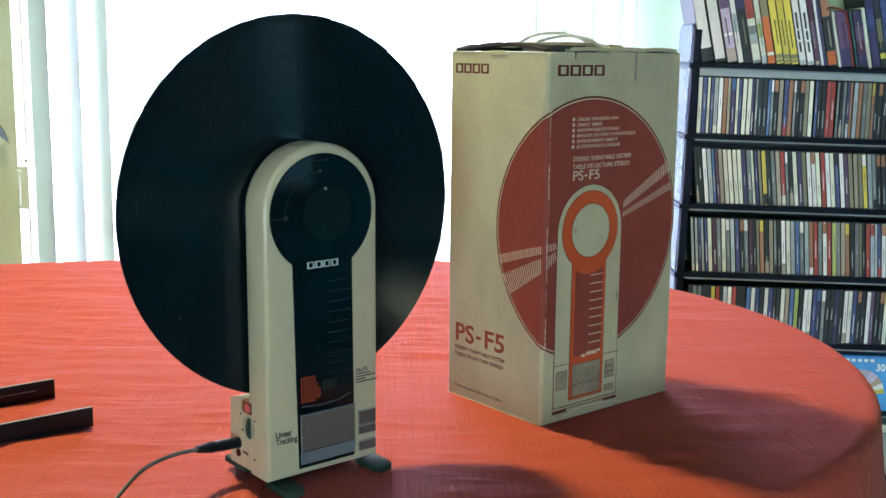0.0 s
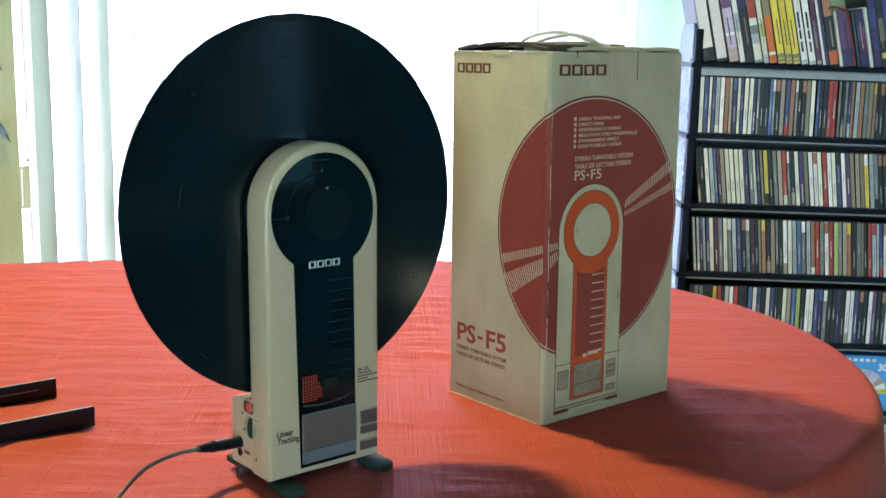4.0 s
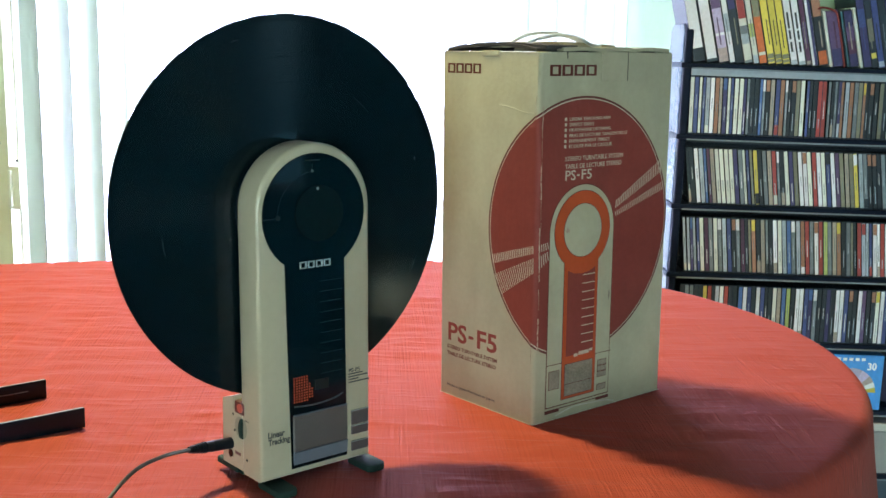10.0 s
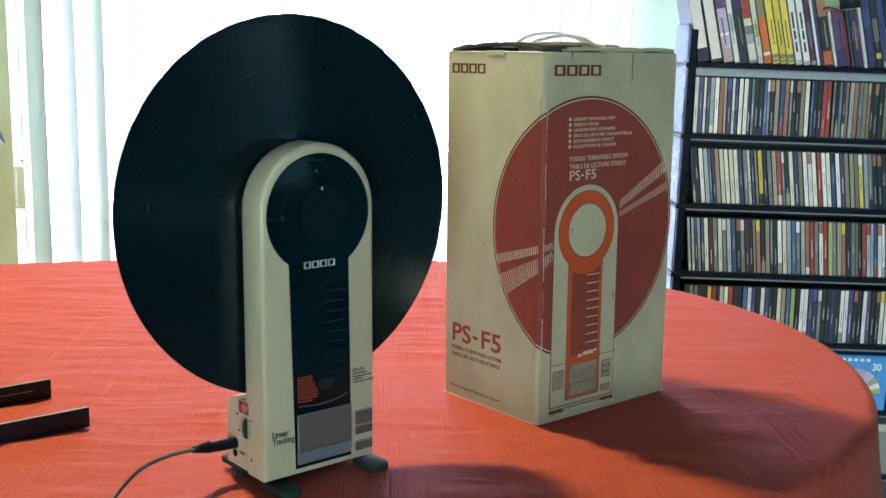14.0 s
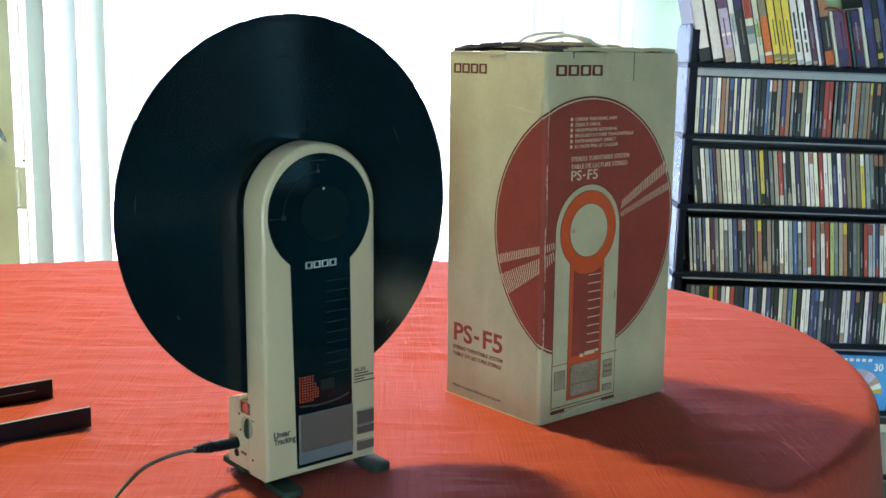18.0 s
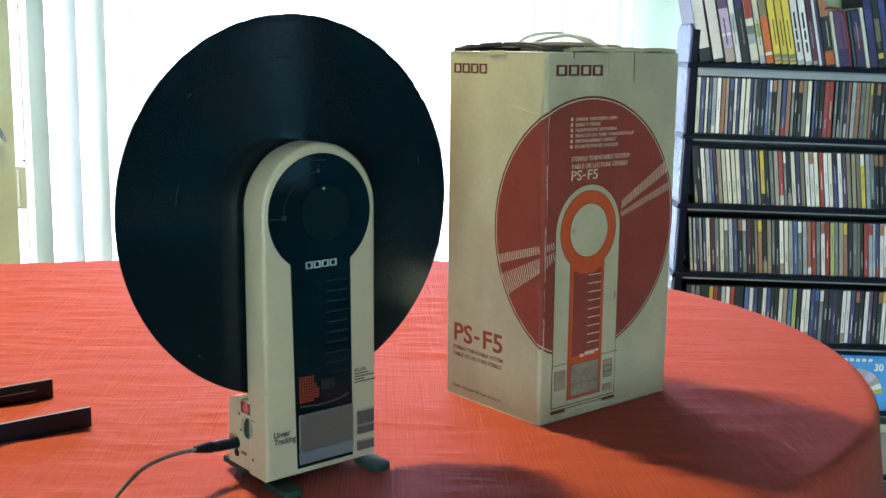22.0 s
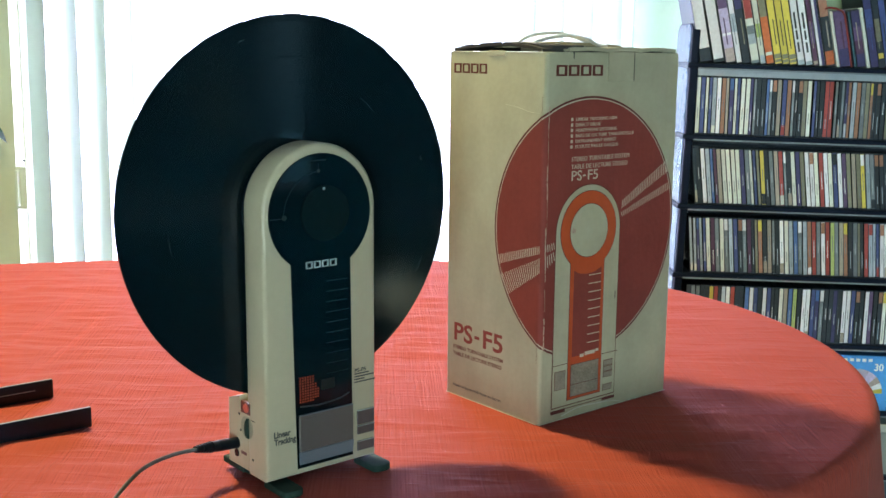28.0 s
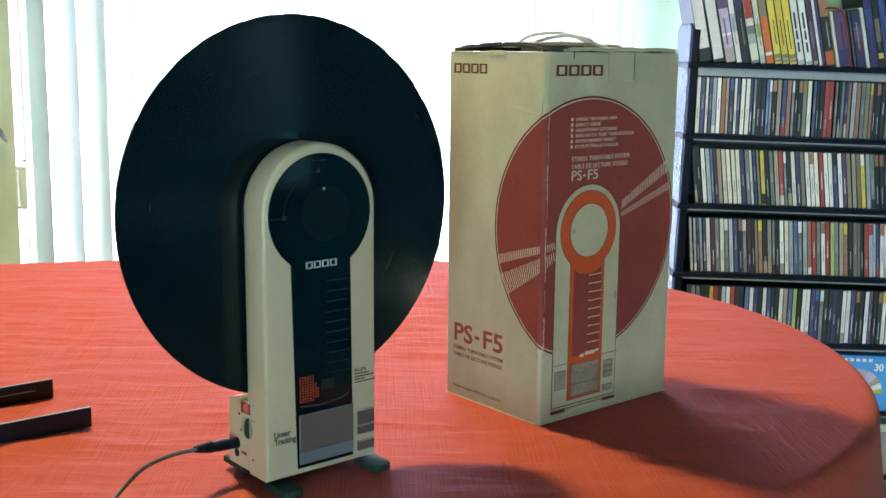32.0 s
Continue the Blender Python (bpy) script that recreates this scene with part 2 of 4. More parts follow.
def thing(name, m, label, category, group=""):
    ob = new(name)
    ob.empty_display_size = 0.05
    ob.matrix_world = m
    return tagged(ob, label, category, group)


def brick(x0, x1, y0, y1, z0, z1, bev=0.0, seg=2, bm=None):
    """An axis-aligned block with rounded edges, added to bm."""
    one = bmesh.new()
    bmesh.ops.create_cube(one, size=1)
    for v in one.verts:
        v.co = Vector(((x0 + x1) / 2 + v.co.x * (x1 - x0), (y0 + y1) / 2 + v.co.y * (y1 - y0), (z0 + z1) / 2 + v.co.z * (z1 - z0)))
    if bev:
        bmesh.ops.bevel(one, geom=one.edges[:], offset=bev, segments=seg, affect="EDGES", profile=0.5)
    return merge(bm, one)


def merge(bm, one):
    if bm is None:
        return one
    me = bpy.data.meshes.new("tmp")
    one.to_mesh(me)
    one.free()
    bm.from_mesh(me)
    bpy.data.meshes.remove(me)
    return bm


def plate(points, a, b, axis="y", bev=0.0, seg=2, bm=None):
    """A flat outline pushed from a to b along an axis: y takes (x, z) points, x takes (y, z), z takes (x, y)."""
    def at(p, d):
        return {"y": (p[0], d, p[1]), "x": (d, p[0], p[1]), "z": (p[0], p[1], d)}[axis]
    one = bmesh.new()
    low = [one.verts.new(at(p, a)) for p in points]
    high = [one.verts.new(at(p, b)) for p in points]
    one.faces.new(low)
    one.faces.new(high[::-1])
    n = len(points)
    for i in range(n):
        one.faces.new((low[i], high[i], high[(i + 1) % n], low[(i + 1) % n]))
    bmesh.ops.recalc_face_normals(one, faces=one.faces[:])
    if bev:
        rim = [e for e in one.edges if any(len(f.verts) > 4 for f in e.link_faces)] if n > 4 else one.edges[:]
        bmesh.ops.bevel(one, geom=rim, offset=bev, segments=seg, affect="EDGES", profile=0.5)
    return merge(bm, one)


def arc(cx, cz, r, a0, a1, n):
    return [(cx + r * math.cos(radians(a0 + (a1 - a0) * i / n)), cz + r * math.sin(radians(a0 + (a1 - a0) * i / n))) for i in range(n + 1)]


def rod(p, q, r, n=16, bm=None, r2=None):
    """A round bar from p to q, closed at both ends."""
    p, q = Vector(p), Vector(q)
    one = bmesh.new()
    bmesh.ops.create_cone(one, cap_ends=True, segments=n, radius1=r, radius2=r if r2 is None else r2, depth=(q - p).length)
    m = Matrix.Translation((p + q) / 2) @ (q - p).to_track_quat("Z", "Y").to_matrix().to_4x4()
    bmesh.ops.transform(one, matrix=m, verts=one.verts[:])
    return merge(bm, one)


def tube(points, r, n=10, steps=8):
    """A bent round cable through points (Catmull-Rom)."""
    pts = [Vector(p) for p in points]
    ext = [2 * pts[0] - pts[1], *pts, 2 * pts[-1] - pts[-2]]
    line = []
    for i in range(1, len(ext) - 2):
        a, b, c, d = ext[i - 1:i + 3]
        for k in range(steps):
            t = k / steps
            line.append(0.5 * (2 * b + (c - a) * t + (2 * a - 5 * b + 4 * c - d) * t * t + (3 * b - a - 3 * c + d) * t ** 3))
    line.append(pts[-1])
    bm = bmesh.new()
    rings = []
    for i, c in enumerate(line):
        way = (line[min(i + 1, len(line) - 1)] - line[max(i - 1, 0)]).normalized()
        side = way.cross(Vector((0, 0, 1))).normalized()
        up = side.cross(way)
        rings.append([bm.verts.new(c + r * (math.cos(2 * math.pi * k / n) * side + math.sin(2 * math.pi * k / n) * up)) for k in range(n)])
    for a, b in zip(rings, rings[1:]):
        for k in range(n):
            bm.faces.new((a[k], a[(k + 1) % n], b[(k + 1) % n], b[k]))
    bm.faces.new(rings[0][::-1])
    bm.faces.new(rings[-1])
    return bm


def words(text, size, m, depth=0.0001, bold=0.0, width=0.0):
    """Writing as a flat mesh, laid out by m (its x along the line, its z out of the face); width stretches the line to that length."""
    cu = bpy.data.curves.new("words", "FONT")
    cu.body, cu.size, cu.extrude, cu.offset, cu.resolution_u = text, size, depth, bold, 3
    ob = bpy.data.objects.new("words", cu)
    scene.collection.objects.link(ob)
    bpy.context.view_layer.update()
    me = bpy.data.meshes.new_from_object(ob.evaluated_get(bpy.context.evaluated_depsgraph_get()))
    bpy.data.objects.remove(ob)
    bm = bmesh.new()
    bm.from_mesh(me)
    bpy.data.meshes.remove(me)
    if width and bm.verts:
        wide = max(v.co.x for v in bm.verts)
        for v in bm.verts:
            v.co.x *= width / wide
    bmesh.ops.transform(bm, matrix=m, verts=bm.verts[:])
    return bm


# ---- room ----
W, E_, S, N, TOP = ROOM


def structure(name, bm, material, label=""):
    return tagged(part(name, bm, material, None, label), kind="structure")


structure("floor", brick(W - 0.2, E_ + 0.2, S - 0.2, N + 0.2, -0.1, 0.0), CARPET, "beige carpet over the whole floor")
structure("ceiling", brick(W - 0.2, E_ + 0.2, S - 0.2, N + 0.2, TOP, TOP + 0.1), CEILING, "grey ceiling out of view, kept dark to limit bounce")
WX0, WX1, WZ0, WZ1 = -1.240, 0.512, 0.03, 2.08


def wall_with_hole(name, along, a0, a1, face, out, h0, h1, z0, z1, paint=None):
    """A wall 0.14 m thick with one opening; along is its running axis, out +1 or -1 the way to the outside."""
    b = face + out * 0.14
    lo, hi = min(face, b), max(face, b)
    bm = None
    for p, q, s, t in ((a0, h0, 0, TOP), (h1, a1, 0, TOP), (h0, h1, 0, z0), (h0, h1, z1, TOP)):
        bm = brick(p, q, lo, hi, s, t, bm=bm) if along == "x" else brick(lo, hi, p, q, s, t, bm=bm)
    return structure(name, bm, paint or PLASTER, "painted wall with one opening")


wall_with_hole("wall_north", "x", W, E_, N, 1, WX0, WX1, WZ0, WZ1, OLIVE)
# Unseen east walls, dark teal only to tint what black surfaces reflect.
wall_with_hole("wall_east", "y", S, LOW, E_, 1, -0.39, -0.15, 0.6, 2.1, TEAL)
wall_with_hole("wall_northeast", "y", LOW, N, E_, 1, WY - 0.09, WY + 0.09, WZ - 0.09, WZ + 0.09, TEAL)

# Unseen wall, darkened to bounce less light onto the carton.
structure("wall_west", brick(W - 0.14, W, S, N, 0, TOP), LOW_BOUNCE, "plain grey-green wall out of view, darkened to limit bounce")
structure("wall_pier", plate([(0.514, N - 0.002), (0.568, 2.635), (E_, 2.635), (E_, N - 0.002)], 0, TOP, "z"), MINT, "pale wall beside the window behind the rack")
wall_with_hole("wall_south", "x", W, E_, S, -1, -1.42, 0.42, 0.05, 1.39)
structure("ground", brick(-60, 60, -60, 60, -0.5, -0.35), mat("outdoor_grass", (0.06, 0.10, 0.03), 0.9, vary=0.3, scale=4), "grass outside the house")


def window_frame(name, along, face, h0, h1, z0, z1, single=False):
    """Frame bars and one or two panes in an opening."""
    ob = tagged(new(name), "white-framed opening with a lamp behind it", "window", kind="structure")
    t, mid = 0.028, (h0 + h1) / 2
    bars = [(h0, h0 + t, z0, z1), (h1 - t, h1, z0, z1), (h0 + t, h1 - t, z0, z0 + t), (h0 + t, h1 - t, z1 - t, z1)]
    for p, q, s, e in bars + ([] if single else [(mid - t / 2, mid + t / 2, z0 + t, z1 - t)]):
        bm = brick(p, q, face - 0.02, face + 0.02, s, e, 0.004, 1) if along == "x" else brick(face - 0.02, face + 0.02, p, q, s, e, 0.004, 1)
        part("window_frame", bm, VINYLFRAME, ob)
    for p, q in ((h0 + t, h1 - t),) if single else ((h0 + t, mid - t / 2), (mid + t / 2, h1 - t)):
        bm = brick(p, q, face - 0.003, face + 0.003, z0 + t, z1 - t) if along == "x" else brick(face - 0.003, face + 0.003, p, q, z0 + t, z1 - t)
        pane = part("pane", bm, GLASS, ob, "clear glass")
        pane.visible_shadow = False
    return ob


window_frame("window_1", "x", N + 0.09, WX0, WX1, WZ0, WZ1)
window_frame("window_2", "y", E_ + 0.07, -0.39, -0.15, 0.6, 2.1, True)
window_frame("sheen_opening", "y", E_ + 0.07, WY - 0.09, WY + 0.09, WZ - 0.09, WZ + 0.09, True)
window_frame("fill_opening", "x", S - 0.07, -1.42, 0.42, 0.05, 1.39)

# pendant lamp over the table
pendant = thing("pendant_lamp", pose(PENDANT.x, PENDANT.y, TOP), "small dark metal pendant lamp hanging over the dining table", "lamp")
part("canopy", rod((0, 0, -0.025), (0, 0, 0), 0.045, 28, r2=0.055), BLACK, pendant, smooth=True)
DROP = TOP - PENDANT.z - 0.35
part("cord", rod((0, 0, -0.20 - DROP), (0, 0, -0.025), 0.003, 10), BLACK, pendant)
part("socket", rod((0, 0, -0.25 - DROP), (0, 0, -0.20 - DROP), 0.022, 20), BLACK, pendant, smooth=True)


def lamp_shade():
    """A deep metal bowl, open below."""
    bm, rows = bmesh.new(), []
    for r, z in ((0.024, -0.215), (0.06, -0.222), (0.10, -0.245), (0.125, -0.310), (0.145, -0.475), (0.143, -0.475), (0.123, -0.312), (0.098, -0.248), (0.058, -0.226), (0.024, -0.219)):
        rows.append([bm.verts.new((r * math.cos(i * math.pi / 18), r * math.sin(i * math.pi / 18), z - DROP)) for i in range(36)])
    for a, b in zip(rows, rows[1:]):
        for i in range(36):
            bm.faces.new((a[i], a[(i + 1) % 36], b[(i + 1) % 36], b[i]))
    return bm


# Unseen bowl, made deep to cut lamp light from walls and upper rack.
part("shade", lamp_shade(), BLACK, pendant, "unseen deep bowl that keeps lamp light off the rack's top", smooth=True)

# vertical blind: each slat turned a little on its own
blind = thing("vertical_blind", pose(0, N - 0.045, 0), "white vertical slat blind drawn across the bright window", "blind")
part("headrail", brick(WX0 - 0.05, WX1 + 0.04, -0.025, 0.025, 2.10, 2.14, 0.004), VINYLFRAME, blind)
x, k = -1.150, 0
rng = random.Random(4)
bow = [(-0.0445 + 0.089 * i / 6, 0.006 * (1 - ((i - 3) / 3) ** 2)) for i in range(7)]
outline = bow + [(p, q + 0.0012) for p, q in bow[::-1]]


def hang(x, y, turn, shape=outline, material=SLAT):
    slat = part("slat", plate(shape, 0.06, 2.09, "z"), material, blind, smooth=True)
    slat.matrix_local = pose(x, y, 0, 0, 0, turn)


while x < WX1 + 0.03:
    closed = k < 5
    turn = ((-38, -24, -24, -28, -34)[k] if closed else -50 if k < 17 else -14) + rng.uniform(-2, 2)
    hang(x, 0, turn)
    # an extra layer, added to shade the slat next to the frame
    for layer in range((1, 0, 0, 0, 0)[k] if closed else 0):
        hang(x, 0.004 * (layer + 1), turn, outline, SLAT_SHADING)
    # narrow added slats put bluish shading on the right halves
    if k in (1, 2):
        hang(x + 0.018, 0.006, turn, [(p * 0.48, q) for p, q in outline], SLAT_SHADING)
    x += 0.0795
    k += 1

# ---- table and cloth ----
CX, CY, CB = -0.05, 1.25, 0.53


def rim(a):
    """The tabletop's outline at the angle a (radians)."""
    c, s = math.cos(a), math.sin(a)
    return Vector((CX + (0.515 if c > 0 else 1.1) * c, CY + CB * s))


table = thing("dining_table", pose(0, 0, 0), "oval dining table hidden under a red cloth", "table")
part("tabletop", plate([tuple(CX + (p.x - CX) * 0.985 for p in [rim(i * math.pi / 36)]) + tuple(CY + (p.y - CY) * 0.985 for p in [rim(i * math.pi / 36)]) for i in range(72)],
                       TABLE - 0.035, TABLE - 0.006, "z"), WOOD, table)
for lx, ly in ((0.15, 0.95), (0.15, 1.55), (-0.8, 0.95), (-0.8, 1.55)):
    part("leg", rod((lx, ly, 0), (lx, ly, TABLE - 0.035), 0.02, bm=None, r2=0.032), WOOD, table)


def cloth_height(x, y):
    """Low creases and ripples of the cloth on the tabletop."""
    h = 0.0022 * noise.noise((x * 9, y * 3.0, 0.3)) + 0.0030 * noise.noise((x * 5 + y * 14, y * 26 - x * 6, 2.7))
    h += 0.0036 * noise.noise((x * 22 + y * 12, y * 62 - x * 9, 7.1)) * (0.4 + noise.noise((x * 4, y * 4, 5.0)))
    # stretched smooth over the rim
    far = math.hypot((x - CX) / (0.515 if x > CX else 1.1), (y - CY) / CB)
    h *= min(1.0, max(0.15, (1.0 - far) / 0.12))
    # pressed flat under the carton and the record player
    for px, py, r in ((0.118, 1.082, 0.105), (-0.11, 0.865, 0.085)):
        h *= min(1.0, max(0.0, (math.hypot(x - px, y - py) - r) / 0.05))
    return h


def cloth_mesh():
    bm = bmesh.new()
    n, rows = 432, []
    for j in range(132):
        ring = []
        for i in range(n):
            a = 2 * math.pi * i / n
            e = rim(a)
            if j <= 109:
                f = (j + 0.3) / 109.3
                p = Vector((CX + (e.x - CX) * f, CY + (e.y - CY) * f))
                z = TABLE + cloth_height(p.x, p.y)
            else:
                k = j - 109
                turn = min(k, 6) / 6 * math.pi / 2
                d = max(0, k - 6) / 16 * 0.30
                out = Vector((e.x - CX, (e.y - CY) * 1.3)).normalized()
                fold = math.sin(a * 13 + 1.5 * math.sin(a * 3)) * 0.5 + noise.noise((a * 4, d * 3, 1.0)) * 0.7
                bulge = 0.014 * math.sin(turn) + 0.09 * d + fold * 0.085 * d
                p = e + out * bulge
                z = TABLE + cloth_height(e.x, e.y) - 0.014 * (1 - math.cos(turn)) - d
            ring.append(bm.verts.new((p.x, p.y, z)))
        rows.append(ring)
    for a, b in zip(rows, rows[1:]):
        for i in range(n):
            bm.faces.new((a[i], b[i], b[(i + 1) % n], a[(i + 1) % n]))
    bm.faces.new(rows[0])
    return bm


cloth = part("tablecloth", cloth_mesh(), CLOTH, None, "bright red-orange woven tablecloth with creases draped over the table", smooth=True)
tagged(cloth, category="tablecloth")

# ---- turntable ----
TT = Matrix.Translation((-0.1322, 0.7999, TABLE + 0.012)) @ Matrix.Rotation(-0.0105, 4, "Y") @ Matrix.Rotation(0.694, 4, "Z")
TW, AX, AZ = 0.1036, 0.0513, 0.2055


def keyhole(r, x0, x1, z0, lean0=0.0, lean1=0.0, n=40):
    """A disc over a narrower stem, as an outline; the stem's foot stands lean0 and lean1 further along."""
    a0 = math.degrees(math.acos((x0 - AX) / r)) if abs(x0 - AX) < r else 180
    a1 = math.degrees(math.acos((x1 - AX) / r))
    return arc(AX, AZ, r, -a1, 360 - a0, n) + [(x0 + lean0, z0), (x1 + lean1, z0)]


turntable = thing("record_player", TT, "ivory upright record player with a black front panel, on the cloth", "record player")
arch = arc(TW / 2, AZ + 0.0024, TW / 2, 0, 180, 40) + [(0, -0.0018), (TW, -0.0018)]
part("housing", plate(arch, 0, 0.0298, "y", 0.0035, 3), IVORY, turntable, smooth=True)
part("base", plate([(0.028, 0), (0.060, 0), (0.0585, 0.0535), (0.0415, 0.0592), (0.0415, 0.048), (0.028, 0.048)], 0, TW, "x"), IVORY, turntable)
part("platter", rod((AX, 0.0298, AZ), (AX, 0.0324, AZ), 0.0505, 48), BLACK, turntable, smooth=True)
front = part("front_panel", plate(keyhole(0.0466, 0.0236, 0.0786, 0.0035, 0.0037, 0.0016), -0.0009, 0.004, "y", 0.0005, 1), SMOKED, turntable, "glossy smoked black panel", smooth=True)

# ---- record ----
SPIN = TT @ Matrix.Translation((AX, 0.0336, AZ))


def record_ring(r0, r1, n=160, m=24):
    """A ring of the record, slightly warped, with both faces."""
    bm = bmesh.new()
    sides = []
    for y in (-0.0008, 0.0008):
        rows = []
        for j in range(m + 1):
            r = r0 + (r1 - r0) * j / m
            rows.append([bm.verts.new((r * math.cos(2 * math.pi * i / n), y + 0.0007 * (r / 0.151) ** 2 * math.cos(4 * math.pi * i / n), r * math.sin(2 * math.pi * i / n))) for i in range(n)])
        sides.append(rows)
        for a, b in zip(rows, rows[1:]):
            for i in range(n):
                bm.faces.new((a[i], a[(i + 1) % n], b[(i + 1) % n], b[i]))
    for rows in (0, -1):
        for i in range(n):
            bm.faces.new((sides[0][rows][i], sides[0][rows][(i + 1) % n], sides[1][rows][(i + 1) % n], sides[1][rows][i]))
    bmesh.ops.recalc_face_normals(bm, faces=bm.faces[:])
    return bm


record = thing("vinyl_record", SPIN, "large glossy black vinyl record spinning upright on the record player", "record")
EDGES = (0.0035, 0.050, 0.060, 0.079, 0.0802, 0.0985, 0.0997, 0.118, 0.1192, 0.1455, 0.151)
for i, (r0, r1) in enumerate(zip(EDGES, EDGES[1:])):
    name = ("label", "run_out", "groove_band", "track_gap", "groove_band", "track_gap", "groove_band", "track_gap", "groove_band", "outer_edge")[i]
    part(name, record_ring(r0, r1, m=max(2, int((r1 - r0) / 0.003))), {"label": PAPER, "groove_band": VINYL, "track_gap": TRACKGAP, "outer_edge": TRACKGAP}.get(name, DEADWAX), record, smooth=True)

for a, r, long, wide in ((174, 0.136, 0.016, 0.0005), (30, 0.112, 0.02, 0.0004), (95, 0.125, 0.010, 0.0006), (250, 0.105, 0.024, 0.0004), (310, 0.138, 0.008, 0.0007), (215, 0.128, 0.006, 0.0009)):
    pts = [(r * math.cos(radians(a + q)) + d * math.cos(radians(a)), r * math.sin(radians(a + q)) + d * math.sin(radians(a))) for q, d in
           ((-long / r * 25, -wide / 2), (0, wide), (long / r * 25, -wide / 3), (0, -wide * 0.4))]
    part("scratch", plate(pts, -0.00165, -0.0014, "y"), SCUFF, record)

# ---- carton ----
BOX = Matrix.Translation((0.0918, 0.9725, TABLE)) @ Matrix.Rotation(-0.0113, 4, "Y") @ Matrix.Rotation(0.6887, 4, "Z")
BW, BD, BH = 0.1812, 0.1348, 0.3458          # right face, left face, height
carton = thing("cardboard_carton", BOX, "worn cream cardboard carton with red printing, on the cloth", "box")
CR = 0.0042                                  # the worn, rounded edge between the two printed faces
footprint = arc(CR, CR, CR, 180, 270, 10) + [(BW - 0.002, 0), (BW, 0.002), (BW, BD - 0.002), (BW - 0.002, BD), (0.002, BD), (0, BD - 0.002)]
part("body", plate(footprint, 0, BH - 0.002, "z", 0.0015), CARTON, carton, smooth=True)


def face_right(u, v, lift=0.0003):
    """A frame on the face that shows the large print: x along it, z out of it."""
    return Matrix.Translation((u, -lift, v)) @ Matrix.Rotation(radians(90), 4, "X")


def face_left(u, v, lift=0.0003):
    """The same on the narrow face; u runs from the shared edge to its far side."""
    return Matrix.Translation((-lift, u, v)) @ Matrix.Rotation(radians(-90), 4, "Z") @ Matrix.Rotation(radians(90), 4, "X")


DC, DZ, DR = 0.0578, 0.1820, 0.1224


def clip_disc(r, right):
    """The part of the printed disc that lies on one of the two faces."""
    pts = []
    for i in range(120):
        a = 2 * math.pi * i / 120
        u, v = DC + r * math.cos(a), DZ + r * math.sin(a)
        pts.append((u, v))
    if right:
        pts = [(max(CR, u), v) for u, v in pts]
        out = []
        for q in pts:
            if not out or (abs(q[0] - out[-1][0]) + abs(q[1] - out[-1][1])) > 1e-6:
                out.append(q)
        return out
    return [(min(-CR, u), v) for u, v in pts]


def stamp(outline, lift, material, name="print", right=True, label=""):
    one = plate(outline, -lift - 0.00015, -lift, "y") if right else plate([(-u, v) for u, v in outline], -lift - 0.00015, -lift, "x")
    return part(name, one, material, carton, label)


def wrap(r, lift, material, name):
    """The printed disc carried round the rounded edge."""
    bm, rows = bmesh.new(), []
    for i in range(13):
        u, a = CR - 2 * CR * i / 12, radians(270 - 90 * i / 12)
        half = math.sqrt(r * r - (u - DC) ** 2)
        ring = []
        for q, v in ((CR + lift, DZ - half), (CR + lift, DZ + half), (CR - 0.001, DZ + half), (CR - 0.001, DZ - half)):
            ring.append(bm.verts.new((CR + q * math.cos(a), CR + q * math.sin(a), v)))
        rows.append(ring)
    for a, b in zip(rows, rows[1:]):
        for k in range(4):
            bm.faces.new((a[k], a[(k + 1) % 4], b[(k + 1) % 4], b[k]))
    bm.faces.new(rows[0][::-1])
    bm.faces.new(rows[-1])
    bmesh.ops.recalc_face_normals(bm, faces=bm.faces[:])
    part(name, bm, material, carton, smooth=True)


wrap(DR, 0.00035, DARKRED, "printed_disc")
wrap(DR - 0.0020, 0.00055, PALEINK, "printed_rim")
wrap(DR - 0.0030, 0.00075, CRIMSON, "printed_record")
stamp(clip_disc(DR, True), 0.0002, DARKRED, "printed_disc")
stamp(clip_disc(DR - 0.0020, True), 0.0004, PALEINK, "printed_rim")
stamp(clip_disc(DR - 0.0030, True), 0.0006, CRIMSON, "printed_record")
stamp(clip_disc(DR, False), 0.0002, DARKRED, "printed_disc", False)
stamp(clip_disc(DR - 0.0020, False), 0.0004, PALEINK, "printed_rim", False)
stamp(clip_disc(DR - 0.0030, False), 0.0006, CRIMSON, "printed_record", False)

# ---- compact disc rack ----
RX, RY = 0.5234, 2.46
rack = thing("disc_rack", pose(RX, RY, 0, 0, 0.9, 0), "tall black rack full of compact discs against the wall", "rack")
RW, RD, PITCH = 0.67, 0.15, 0.158
LEVELS = [1.0785 - PITCH * i for i in range(7)]
for sx in (0, RW - 0.018):
    part("side_panel", plate([(0, 0), (RD, 0), (RD, 1.150), (RD - 0.02, 1.165), (0.02, 1.165), (0, 1.150)], sx, sx + 0.018, "x", 0.003), RACK, rack)
# Assumed back board; the shade of the gaps is in its dark colour.
part("back_panel", brick(0.019, RW - 0.019, RD - 0.003, RD - 0.0005, 0.002, 1.074), BACKING, rack, "assumed back board, dark for the shaded gaps above the discs")
# Window sheen on the outer side, put into a lighter blue skin.
part("side_skin", plate([(0.014, 0.0), (RD, 0.0), (RD, 1.148), (RD - 0.02, 1.162), (0.024, 1.162), (0.014, 1.152)], -0.0022, -0.0002, "x", 0.0006), SIDE_SHEEN, rack, "blue-grey skin for the window's sheen on the outer side")
